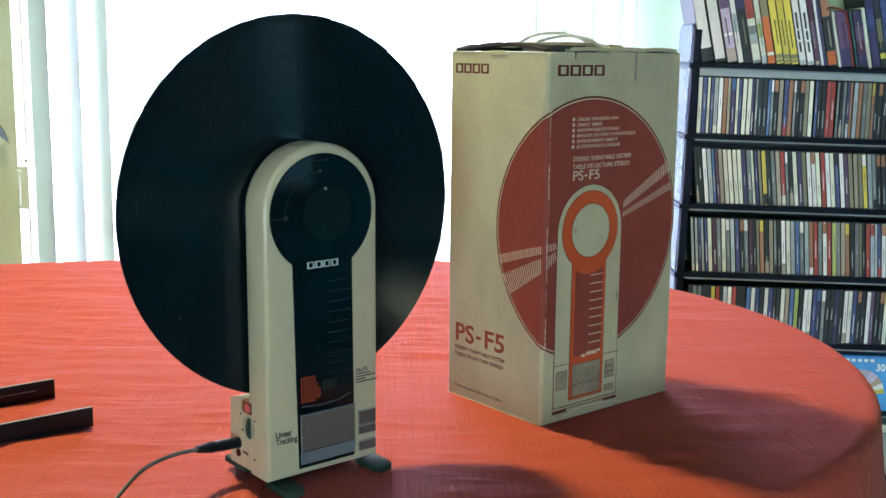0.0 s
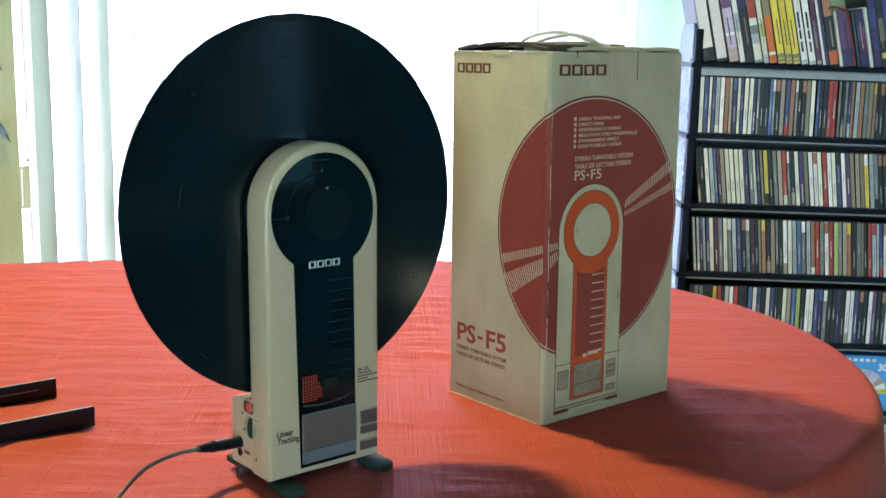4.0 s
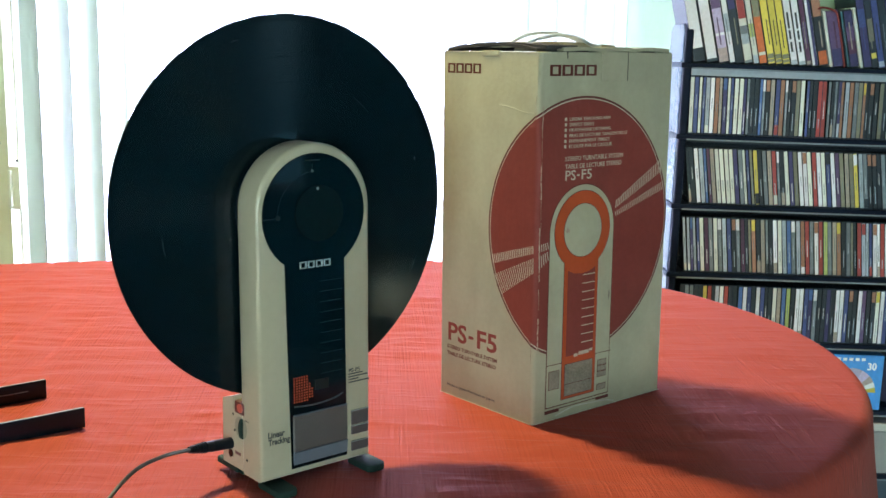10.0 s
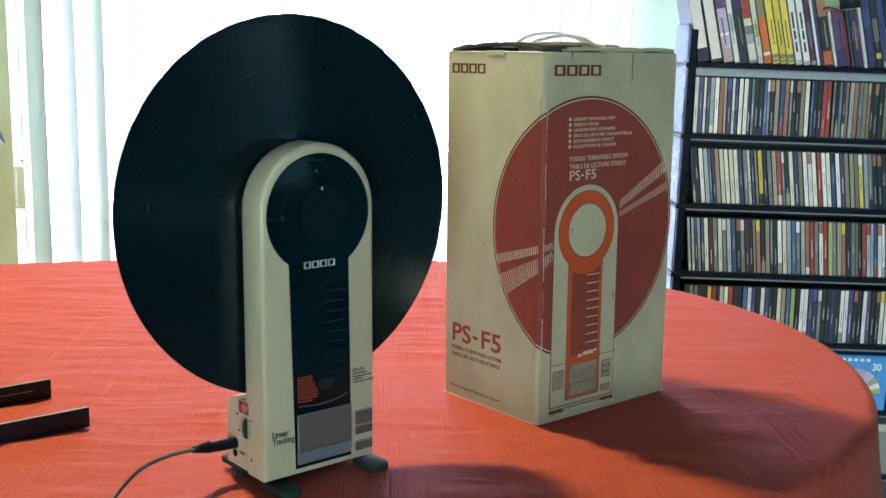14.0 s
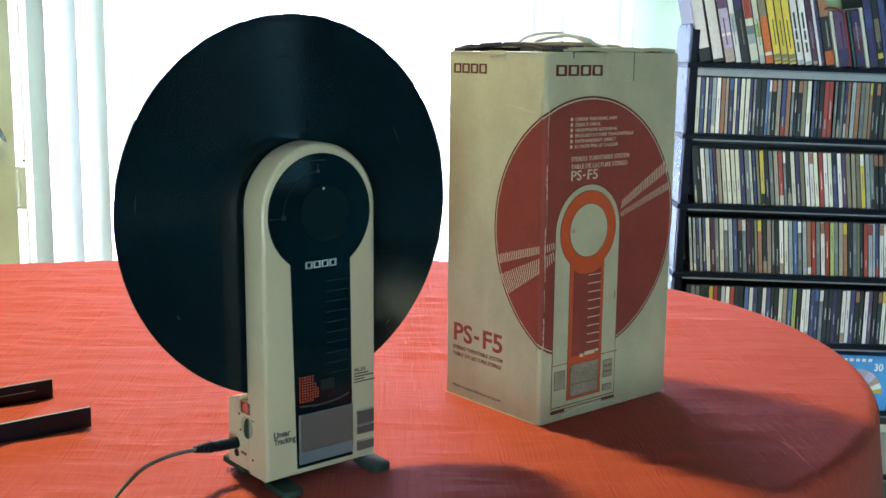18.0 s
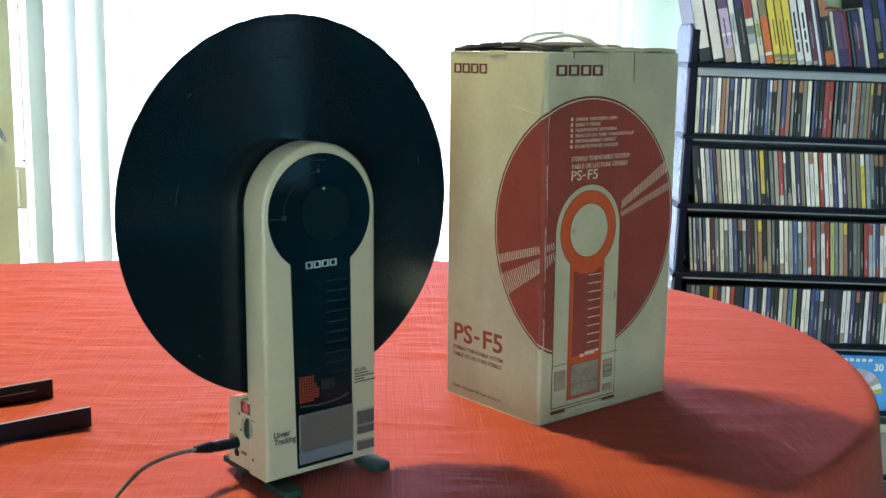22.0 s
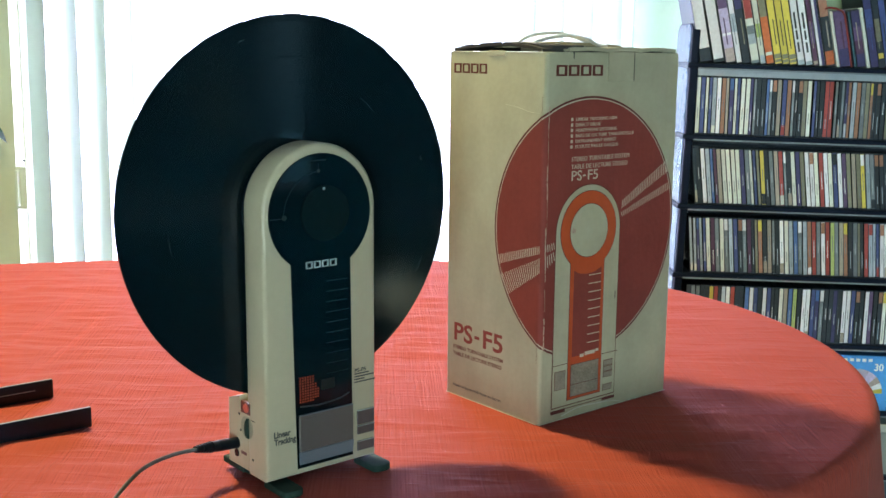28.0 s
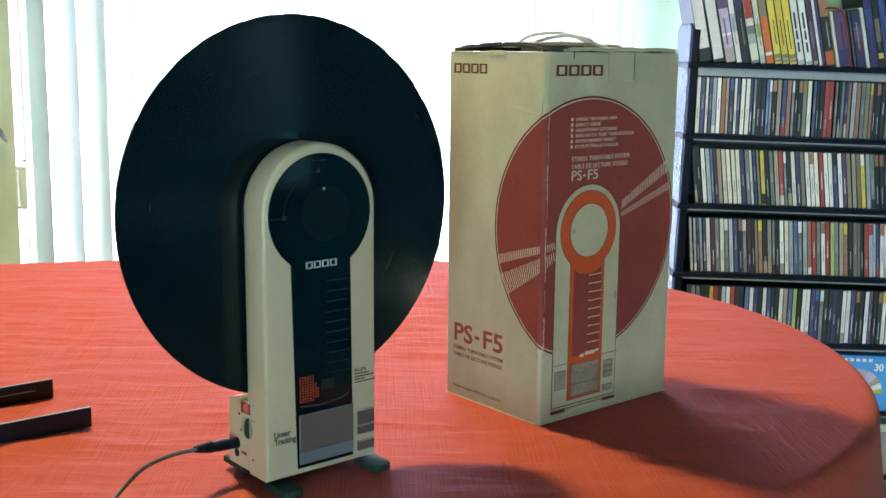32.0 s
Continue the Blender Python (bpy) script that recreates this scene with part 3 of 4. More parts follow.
# Added strip, its pale colour stands for the lit band below the shelf.
part("bright_band", brick(0.0185, RW - 0.0185, 0.0015, 0.0045, LEVELS[0] - 0.0275, LEVELS[0] - 0.0122, 0.0008, 1), mat("bright_band_silver", (0.42, 0.50, 0.55), 0.3, 0.2, vary=0.1, scale=25), rack, "pale strip for the bright band under the top shelf")
for z in LEVELS:
    part("shelf", brick(-0.006 if z else 0, RW + 0.006, -0.004, RD - 0.004, z - 0.012, z, 0.003), RACK, rack)
    # Highlight along the shelf's lower lip, made as a grey strip.
    part("lip_highlight", brick(0.018, RW - 0.018, -0.0052, -0.002, z - 0.0135, z - 0.0100, 0.0006, 1), LIP_GLINT, rack)

# ---- carton: printing, flaps and handle ----
MM = 0.001


def box_mm(u0, u1, v0, v1, lift, material, name, right=True):
    return stamp([(u * MM, v * MM) for u, v in ((u0, v0), (u1, v0), (u1, v1), (u0, v1))], lift, material, name, right)


AU, AV = 58.7 * MM, 180.2 * MM


def art_arch(r, low):
    return arc(AU, AV, r, 0, 180, 40) + [(AU - r, low), (AU + r, low)]


def art_keyhole(r, x0, x1, low):
    a0, a1 = math.degrees(math.asin((AU - x0) / r)), math.degrees(math.asin((x1 - AU) / r))
    return arc(AU, AV, r, -90 + a1, 270 - a0, 44) + [(x0, low), (x1, low)]


stamp(art_arch(0.0436, 0.0135), 0.0008, DARKRED, "printed_outline")
stamp(art_arch(0.0427, 0.0145), 0.0010, CARTON, "printed_arch")
stamp(art_keyhole(0.0376, 0.0352, 0.0816, 0.0185), 0.0012, DARKRED, "printed_outline")
stamp(art_keyhole(0.0370, 0.0358, 0.0810, 0.0191), 0.0014, ORANGE, "printed_ring")
stamp(arc(AU, AV, 0.0256, 0, 360, 48)[:-1], 0.0016, DARKRED, "printed_outline")
stamp(arc(AU, AV, 0.0250, 0, 360, 48)[:-1], 0.0018, CARTON, "printed_centre")
stamp([(40.2 * MM, 60.5 * MM), (77.4 * MM, 60.5 * MM), (77.4 * MM, 143.5 * MM), (69 * MM, 140 * MM), (58.7 * MM, 138.8 * MM), (48 * MM, 140 * MM), (40.2 * MM, 143.5 * MM)], 0.0016, CRIMSON, "printed_stem")
for i in range(9):
    box_mm(60.2, 77.0, 136.8 - 8.22 * i, 137.6 - 8.22 * i, 0.0018, PALEINK, "printed_tick")
box_mm(51.0, 56.2, 58.6, 61.6, 0.0018, PALEINK, "printed_tick")
box_mm(57.6, 71.6, 59.6, 63.0, 0.0018, PALEINK, "printed_tick")
box_mm(72.4, 76.6, 61.2, 63.6, 0.0018, PALEINK, "printed_tick")
box_mm(39.0, 77.6, 21.4, 53.2, 0.0016, DARKRED, "printed_line")
box_mm(39.5, 77.1, 21.9, 52.7, 0.0018, SCREEN, "printed_panel")
box_mm(39.5, 77.1, 33.0, 33.5, 0.0020, DARKRED, "printed_line")
box_mm(18.3, 32.9, 31.2, 49.4, 0.0012, DARKRED, "printed_line")
box_mm(18.8, 32.4, 31.7, 48.9, 0.0014, SCREEN, "printed_panel")
box_mm(15.2, 35.2, 55.0, 55.6, 0.0012, DARKRED, "printed_line")
box_mm(81.6, 104.5, 56.2, 56.8, 0.0012, DARKRED, "printed_line")
for v0, v1 in ((43.8, 49.6), (38.0, 43.6), (32.0, 37.8), (18.8, 25.2)):
    box_mm(85.0, 98.0, v0, v1, 0.0012, DARKRED, "printed_line")
    box_mm(85.5, 97.5, v0 + 0.5, v1 - 0.5, 0.0014, SCREEN, "printed_panel")
box_mm(14.6, 33.4, 8.2, 11.6, 0.0010, DARKRED, "printed_foot")
box_mm(84.6, 102.6, 8.8, 11.8, 0.0010, DARKRED, "printed_foot")
box_mm(33.4, 84.6, 10.8, 11.5, 0.0010, DARKRED, "printed_line")


def hatch(p0, p1, q0, q1, n):
    """Short strokes between two lines, p0 to p1 below and q0 to q1 above (millimetres)."""
    for i in range(n):
        f = i / (n - 1)
        (au, av), (bu, bv) = [(a[0] + (b[0] - a[0]) * f, a[1] + (b[1] - a[1]) * f) for a, b in ((p0, p1), (q0, q1))]
        mid = (au + bu) / 2 * MM
        if abs(mid) > 0.0025 and max(au, bu) * MM < AU - 0.0440 or min(au, bu) * MM > AU + 0.0438:
            stamp([(u * MM, v * MM) for u, v in ((au - 0.45, av), (au + 0.45, av), (bu + 0.45, bv), (bu - 0.45, bv))], 0.0008, PALEINK, "printed_groove", mid > 0)


hatch((101.5, 195.8), (168.8, 227.8), (102.5, 203.8), (167.6, 240.2), 27)
hatch((105.0, 189.2), (173.6, 210.4), (103.4, 193.6), (172.0, 218.2), 27)
hatch((-56.0, 146.6), (-3.6, 163.2), (-58.2, 155.0), (-3.8, 170.4), 23)
hatch((-43.4, 119.2), (-3.0, 145.0), (-54.4, 136.4), (-3.4, 159.0), 20)
hatch((3.2, 164.6), (14.6, 166.4), (3.0, 171.4), (12.8, 172.6), 5)
hatch((3.4, 148.6), (14.6, 156.0), (3.0, 160.2), (12.8, 164.0), 5)


def model_name(face, u, v, cap, wide, lift, bold, material):
    """The model's name in two pairs of letters with a dash set at half their height; u runs along the line."""
    sign = 1 if face == face_right else -1
    for text, f, g in (("PS", 0.0, 0.40), ("F5", 0.59, 0.41)):
        part("lettering", words(text, cap * 1.43, face(u + sign * f * wide, v, lift), bold=bold, width=g * wide), material, carton)
    a, b = (u + sign * 0.44 * wide) / MM, (u + sign * 0.54 * wide) / MM
    a, b = (a, b) if sign > 0 else (-a, -b)
    box_mm(a, b, (v + cap * 0.36) / MM, (v + cap * 0.53) / MM, lift, material, "lettering", sign > 0)


TITLES = ((269.0, "BRAS DE LECTURE TANGENTIELLE", 79.5), (283.9, "LINEAR TRACKING ARM", 54.8), (278.9, "DIRECT DRIVE", 33), (274.0, "HEADPHONE LISTENING", 56),
          (264.0, "ENTRAINEMENT DIRECT", 55), (259.1, "ECOUTE PAR LE CASQUE", 58))
for v, line, wide in TITLES:
    box_mm(31.2, 34.0, v - 1.5, v + 1.4, 0.0008, PALEINK, "printed_bullet")
    part("lettering", words(line, 0.0043, face_right(37.2 * MM, (v - 1.6) * MM, 0.0009), width=wide * MM), PALEINK, carton)
part("lettering", words("STEREO TURNTABLE SYSTEM", 0.0060, face_right(33.0 * MM, 245.6 * MM, 0.0009), width=0.0785), PALEINK, carton)
part("lettering", words("TABLE DE LECTURE STEREO", 0.0060, face_right(33.1 * MM, 238.6 * MM, 0.0009), width=0.0765), PALEINK, carton)
model_name(face_right, 0.0330, 0.2280, 0.0091, 0.0360, 0.0009, 0.0001, PALEINK)
model_name(face_left, 0.1240, 0.0588, 0.0178, 0.0735, 0.0003, 0.0005, CRIMSON)
part("lettering", words("STEREO TURNTABLE SYSTEM", 0.0052, face_left(123.9 * MM, 49.8 * MM, 0.0003), bold=0.0001, width=0.0738), DARKRED, carton)
part("lettering", words("TABLE DE LECTURE STEREO", 0.0052, face_left(123.7 * MM, 42.9 * MM, 0.0003), bold=0.0001, width=0.0722), DARKRED, carton)
part("lettering", words("Made in Japan\u00b7Fabriqu\u00e9 au Japon", 0.0040, face_left(123.8 * MM, 10.4 * MM, 0.0003), width=0.0715), DARKINK, carton)


def wordmark(u0, u1, v0, v1, make, material, name="emblem"):
    """Four plain hollow blocks in the place of a name."""
    step = (u1 - u0) / 4
    for i in range(4):
        a, b = u0 + step * i + step * 0.06, u0 + step * (i + 1) - step * 0.06
        w, h = (b - a) * 0.24, (v1 - v0) * 0.17
        for p, q, r, t in ((a, a + w, v0, v1), (b - w, b, v0, v1), (a + w, b - w, v0, v0 + h), (a + w, b - w, v1 - h, v1)):
            make(p, q, r, t, material, name)


wordmark(10.4, 72.6, 322.6, 332.4, lambda a, b, c, d, m, n: box_mm(a, b, c, d, 0.0003, m, n), DARKRED)
wordmark(-127.2, -78.0, 323.2, 332.4, lambda a, b, c, d, m, n: box_mm(a, b, c, d, 0.0003, m, n, False), DARKRED)


def bowed(x0, x1, y0, y1, z, rise, thick, along, waves=1, n=24):
    """A thin flap that bows upwards along one axis."""
    bm = bmesh.new()
    rows = []
    for i in range(n + 1):
        f = i / n
        h = z + rise * abs(math.sin(math.pi * f * waves)) + 0.0006 * noise.noise((f * 7, z * 90, rise * 300))
        p = ((x0 + (x1 - x0) * f, y0), (x0 + (x1 - x0) * f, y1)) if along == "x" else ((x0, y0 + (y1 - y0) * f), (x1, y0 + (y1 - y0) * f))
        rows.append([bm.verts.new((*p[0], h)), bm.verts.new((*p[1], h)), bm.verts.new((*p[1], h + thick)), bm.verts.new((*p[0], h + thick))])
    for a, b in zip(rows, rows[1:]):
        for k in range(4):
            bm.faces.new((a[k], a[(k + 1) % 4], b[(k + 1) % 4], b[k]))
    bm.faces.new(rows[0][::-1])
    bm.faces.new(rows[-1])
    bmesh.ops.recalc_face_normals(bm, faces=bm.faces[:])
    return bm


part("inner_flap", bowed(0.004, 0.07, 0.010, BD - 0.003, BH - 0.002, 0.0052, 0.003, "y"), KRAFT, carton, "dark brown inside of a lifted flap")
part("inner_flap", bowed(0.010, 0.05, 0.004, BD - 0.010, BH + 0.0005, 0.0030, 0.003, "y"), KRAFT, carton)
part("inner_flap", bowed(0.072, BW - 0.012, 0.012, BD - 0.006, BH - 0.002, 0.0016, 0.003, "x"), KRAFT, carton)
part("top_flap", bowed(0.030, BW - 0.004, 0.002, 0.066, BH - 0.0018, 0.0012, 0.0034, "x", 3), CARTON, carton)
part("top_flap", bowed(0.028, BW - 0.006, 0.070, BD - 0.002, BH + 0.0012, 0.0032, 0.0034, "x"), CARTON, carton)
part("handle", tube([(0.035, 0.060, BH + 0.003), (0.050, 0.060, BH + 0.009), (0.085, 0.062, BH + 0.014), (0.115, 0.064, BH + 0.011), (0.135, 0.066, BH + 0.005), (0.150, 0.068, BH + 0.004)], 0.0017, 8, 6),
             STRAP, carton, "white plastic carrying handle", smooth=True)
part("handle", tube([(0.040, 0.084, BH + 0.005), (0.060, 0.084, BH + 0.013), (0.090, 0.084, BH + 0.0165), (0.120, 0.084, BH + 0.013), (0.145, 0.084, BH + 0.005)], 0.0017, 8, 6), STRAP, carton, smooth=True)
part("tuck_tab", brick(0.0785, 0.1138, -0.0012, 0.001, 0.3175, BH - 0.0015, 0.0005, 1), CARTON, carton)
part("tab_slit", brick(0.1140, 0.1150, -0.0006, 0.001, 0.3175, BH - 0.002), KRAFT, carton)
part("tab_slit", brick(0.0330, 0.0337, -0.0005, 0.001, 0.3380, BH - 0.002), KRAFT, carton)
part("tuck_tab", brick(-0.0010, 0.001, 0.0535, 0.0768, 0.3400, BH - 0.0012, 0.0004, 1), CARTON, carton)
for p, q in (((CR, 0, 0.001), (BW, 0, 0.001)), ((0, CR, 0.001), (0, BD, 0.001)), ((0.001, BD - 0.001, 0.002), (0.001, BD - 0.001, BH - 0.003)), ((0, CR, BH - 0.0025), (0, BD, BH - 0.0025)), ((BW - 0.001, 0.001, 0.03), (BW - 0.001, 0.001, BH - 0.003))):
    part("worn_edge", rod(p, q, 0.0004, 8), BARE, carton, "pale worn edge of the board")
rs = random.Random(11)


def sliver(u, v, w, h, right, lift):
    """A ragged patch where the print has worn off the edge."""
    pts = [(u + w * (0.5 + 0.45 * rs.random()) * (1 if i < 5 else -1) * 0.5, v + h * ((i if i < 5 else 9 - i) / 4 - 0.5)) for i in range(10)]
    return stamp(pts, lift, PALEINK, "scuff", right)


for v, h in ((0.262, 0.05), (0.228, 0.03), (0.200, 0.045), (0.172, 0.03), (0.150, 0.025), (0.120, 0.02), (0.088, 0.03), (0.286, 0.02)):
    a = radians(258 + 8 * rs.random())
    top, low = v + h * 0.5, v - h * 0.5
    spots = [(CR + (CR + 0.0004) * math.cos(a + 0.10 * rs.uniform(-1, 1)), CR + (CR + 0.0004) * math.sin(a), low + (top - low) * k / 4) for k in range(5)]
    part("scuff", tube(spots, 0.0004 + 0.0004 * rs.random(), 6, 4), WORN, carton, smooth=True)
for spots in (((-0.0002, 0.008, 0.2895), (-0.0006, 0.022, 0.2905), (-0.0005, 0.034, 0.2935), (-0.0001, 0.052, 0.2955)),):
    part("crease", tube(spots, 0.0004, 6, 5), CARTON, carton, smooth=True)
part("crease", tube([(0.030, -0.0001, 0.0042), (0.052, -0.0005, 0.0085), (0.074, -0.0006, 0.0080), (0.098, -0.0004, 0.0062), (0.112, -0.0001, 0.0030)], 0.0006, 6, 5), BARE, carton, "crumpled lower edge", smooth=True)
stamp([(0.0982 + 0.0011 * math.cos(q * 0.785), 0.1130 + 0.0050 * math.sin(q * 0.785)) for q in range(8)], 0.0012, SCREEN, "stain")
stamp([(0.0378 + (0.0022 + 0.0012 * math.sin(q * 2.3)) * math.cos(q * 0.52), 0.1815 + (0.0026 + 0.0010 * math.cos(q * 1.7)) * math.sin(q * 0.52)) for q in range(12)], 0.0021, WORN, "stain")

# ---- turntable: front, controls, feet ----


def inlay(x0, x1, z0, z1, out, material, name, bev=0.0004, parent=None, label="", deep=0.002):
    return part(name, brick(x0 * MM, x1 * MM, -out, deep, z0 * MM, z1 * MM, bev, 1), material, parent or turntable, label)


inlay(28.6, 79.6, 17.5, 47.6, 0.0024, SILVER, "control_plate", 0.0006, label="grey metal touch plate")
# Same metal plate; the bluish reflection on its lower part is coloured in.
part("control_plate", plate([(-0.0024, 0.0172), (0.002, 0.0172), (0.002, 0.0045), (-0.0006, 0.0045)], 0.0286, 0.0800, "x", 0.0003, 1), SILVER_SHEEN, turntable, "sloping lower edge of the touch plate")
inlay(28.9, 79.3, 47.0, 47.7, 0.0026, SILVER_SHEEN, "plate_edge", 0)
inlay(33, 50, 44.2, 44.8, 0.00255, TAUPE, "plate_mark", 0)
for z0, z1 in ((27.9, 40.2), (19.5, 27.2), (5.6, 14.0)):
    button = inlay(84.3, 101.2, z0, z1, 0.0013, TAUPE, "push_button", 0.0005)
    inlay(84.5, 101.0, z1 - 0.6, z1 - 0.1, 0.0016, PRINT_GLINT, "button_edge", 0, button, "bright top edge")
knob = part("dial", rod((0.0548, -0.0024, 0.2056), (0.0548, 0, 0.2056), 0.0218, 56), KNOB, turntable, "round black dial", smooth=True)
part("dial_dot", rod((0.0531, -0.0026, 0.2249), (0.0531, -0.0020, 0.2249), 0.0011, 14), PRINT_GLINT, knob)
part("index_dot", rod((0.0492, -0.0011, 0.2384), (0.0492, 0, 0.2384), 0.0013, 14), mat("dim_print", (0.05, 0.065, 0.065), 0.5), turntable)
inlay(42.6, 56.2, 246.0, 247.2, 0.0010, FAINT, "scale_mark", 0)
inlay(48.9, 49.5, 240.0, 244.0, 0.0010, FAINT, "scale_mark", 0)
inlay(5.8, 15.5, 203.8, 204.6, 0.0010, FAINT, "scale_mark", 0)
bow2 = arc(0.0520, 0.2040, 0.0346, 96, 178, 20)
part("scale_arc", plate(bow2 + arc(0.0520, 0.2040, 0.0341, 178, 96, 20), -0.0010, 0, "y"), FAINT, turntable)
ring = arc(0.0182, 0.2046, 0.0022, 0, 360, 20)[:-1]
part("scale_mark", plate(ring, -0.0010, 0, "y"), FAINT, turntable)
for i in range(10):
    z = 151.5 - 8.3 * i
    inlay(55, 76 if i % 2 else 75, z, z + 0.5, 0.0010, FAINT, "scale_mark", 0)
wordmark(36.2, 65.6, 163.4, 168.9, lambda a, b, c, d, m, n: inlay(a, b, c, d, 0.0011, m, n, 0), PRINT_GLINT)
FR = Matrix.Rotation(radians(90), 4, "X")
part("lettering", words("Linear", 0.0068, Matrix.Translation((0.0062, -0.0002, 0.0334)) @ FR, bold=0.00022, width=0.0152), DARKINK, turntable)
part("lettering", words("Tracking", 0.0068, Matrix.Translation((0.0066, -0.0002, 0.0276)) @ FR, bold=0.00022, width=0.0194), DARKINK, turntable)
part("lettering", words("PS-F5", 0.0044, Matrix.Translation((0.0822, -0.0002, 0.0726)) @ FR, bold=0.0001, width=0.0112), DARKINK, turntable)
for i, (u, w) in enumerate(((82.2, 14), (82.2, 19), (82.2, 10), (82.2, 20.5))):
    inlay(u, u + w, 70.6 - 2.3 * i, 71.7 - 2.3 * i, 0.0002, DARKINK, "small_print", 0)
bm = None
for i in range(8):
    for j in range(10):
        u, z = 30.2 + 2.35 * i, 58.0 + 2.15 * j
        if (j > 6 and i > 5) or (j > 4 and i > 6) or (j < 1 and i > 5):
            continue
        bm = rod((u * MM, -0.00125, z * MM), (u * MM, -0.0005, z * MM), 0.00074, 8, bm)
part("indicator_grille", bm, REDGLOW, turntable, "glowing orange dot grille")
inlay(49.5, 62.6, 64.4, 73.0, 0.0011, mat("tonearm_grey", (0.011, 0.012, 0.010), 0.5, spec=0.2), "cartridge", 0.0003)
part("arm_rail", tube([(0.030, -0.0010, 0.0545), (0.048, -0.0012, 0.0530), (0.066, -0.0012, 0.0545), (0.076, -0.0010, 0.0575)], 0.0006, 6, 6), mat("rail_grey", (0.06, 0.06, 0.06), 0.3), turntable)
# left side
switch = part("power_switch", brick(-0.0008, 0.003, 0.0245, 0.0385, 0.0465, 0.0562, 0.0005, 1), LINING, turntable, "dark red power switch")
part("power_cap", rod((-0.0018, 0.0290, 0.0520), (0, 0.0290, 0.0520), 0.0036, 20), REDCAP, switch, "red power cap", smooth=True)
recess = part("wheel_recess", plate(arc(0.0300, 0.0355, 0.0092, 0, 360, 28)[:-1], -0.0003, 0.002, "x"), mat("recess_grey", (0.30, 0.28, 0.20), 0.6), turntable)
part("volume_wheel", plate([(0.0028 * math.cos(a / 14 * math.pi) - 0.0003, 0.0352 + 0.0083 * math.sin(a / 14 * math.pi)) for a in range(28)], 0.0262, 0.0300, "y", 0.0005, 1), RUBBER, recess, "dark thumb wheel", smooth=True)
part("jack_hole", rod((-0.0008, 0.0468, 0.0100), (0.002, 0.0468, 0.0100), 0.0032, 20), KNOB, turntable)
part("jack_label", brick(-0.0002, 0.002, 0.0315, 0.0400, 0.0115, 0.0140), LINING, turntable)
part("side_print", brick(-0.0002, 0.002, 0.0180, 0.0235, 0.0430, 0.0436), FAINT, turntable)
for y, z in ((0.0420, 0.0440), (0.0215, 0.0110), (0.0400, 0.0310)):
    part("screw", rod((-0.0003, y, z), (0.001, y, z), 0.0011, 12), FAINT, turntable)
# rubber feet


def foot(x0, x1, y0, y1):
    r, pts = 0.006, []
    for cx, cy, a in ((x1 - r, y1 - r, 0), (x0 + r, y1 - r, 90), (x0 + r, y0 + r, 180), (x1 - r, y0 + r, 270)):
        pts += arc(cx, cy, r, a, a + 90, 6)
    part("foot", plate(pts, -0.0118, -0.0058, "z", 0.0012, 2), RUBBER, turntable, "dark green rubber foot", smooth=True)


foot(0.006, 0.024, -0.017, 0.020)
foot(0.092, 0.110, -0.015, 0.020)
foot(0.010, 0.028, 0.042, 0.062)
foot(0.080, 0.100, 0.042, 0.062)
part("rear_plate", brick(0.001, TW - 0.001, 0.040, 0.073, -0.0058, -0.0002, 0.0008, 1), RUBBER, turntable, "dark plate under the back")
part("underside", brick(0.010, TW - 0.010, 0.018, 0.052, -0.0060, 0.0005), BLACK, turntable)

# ---- headphone cable ----
cable = thing("audio_cable", pose(0, 0, TABLE), "grey audio cable with a black plug in the player's side", "cable")
J0, J1 = TT @ Vector((0.001, 0.0465, 0.0185)), TT @ Vector((-0.017, 0.0465, 0.0195))
J0.z -= TABLE
J1.z -= TABLE
K1 = Vector((-0.1887, 0.8037, 0.0355))
part("plug", rod(J1, J0, 0.0046, 20), BLACK, cable, "black plug body", smooth=True)
sleeve = part("plug_sleeve", rod(K1, J1, 0.0026, 20, r2=0.0046), BLACK, cable, "ribbed strain relief", smooth=True)
for i in range(6):
    c = K1.lerp(J1, 0.1 + 0.11 * i)
    part("plug_rib", rod(c, c + (J1 - K1) * 0.045, 0.0032 + 0.0003 * i, 16), BLACK, sleeve)
part("wire", tube([K1.lerp(J1, 0.1), K1, (-0.2079, 0.8013, 0.031), (-0.2294, 0.7989, 0.020), (-0.2413, 0.7718, 0.009), (-0.2430, 0.7200, 0.0035), (-0.235, 0.66, 0.003)], 0.0016, 10, 8), GREYCABLE, cable, smooth=True)

# ---- two black rails lying on the cloth ----


def rail(px, py, slot):
    ob = thing("plastic_rail", pose(px, py, TABLE, 0, 0, 39.6), "long black plastic rail with a highlight strip along its top" if not slot else "long black plastic rail with a bright slot line", "rail", "rails on the table")
    part("upright", brick(-0.20, 0, 0, 0.0042, 0.0008, 0.0195, 0.0009, 2), BLACK, ob, smooth=True)
    part("flange", brick(-0.199, -0.001, 0.0042, 0.014, 0.0008, 0.0038, 0.0008, 1), BLACK, ob)
    # Light caught by the top edge, laid on as a pale strip.
    part("top_glint", brick(-0.199, -0.001, 0.0002, 0.0014, 0.0193, 0.0199, 0.0002, 1), PRINT_GLINT, ob)
    if slot:
        part("slot_line", brick(-0.17, -0.018, -0.0003, 0.001, 0.0108, 0.0112), PRINT_GLINT, ob)


rail(-0.3153, 0.9467, False)
rail(-0.379, 1.028, True)

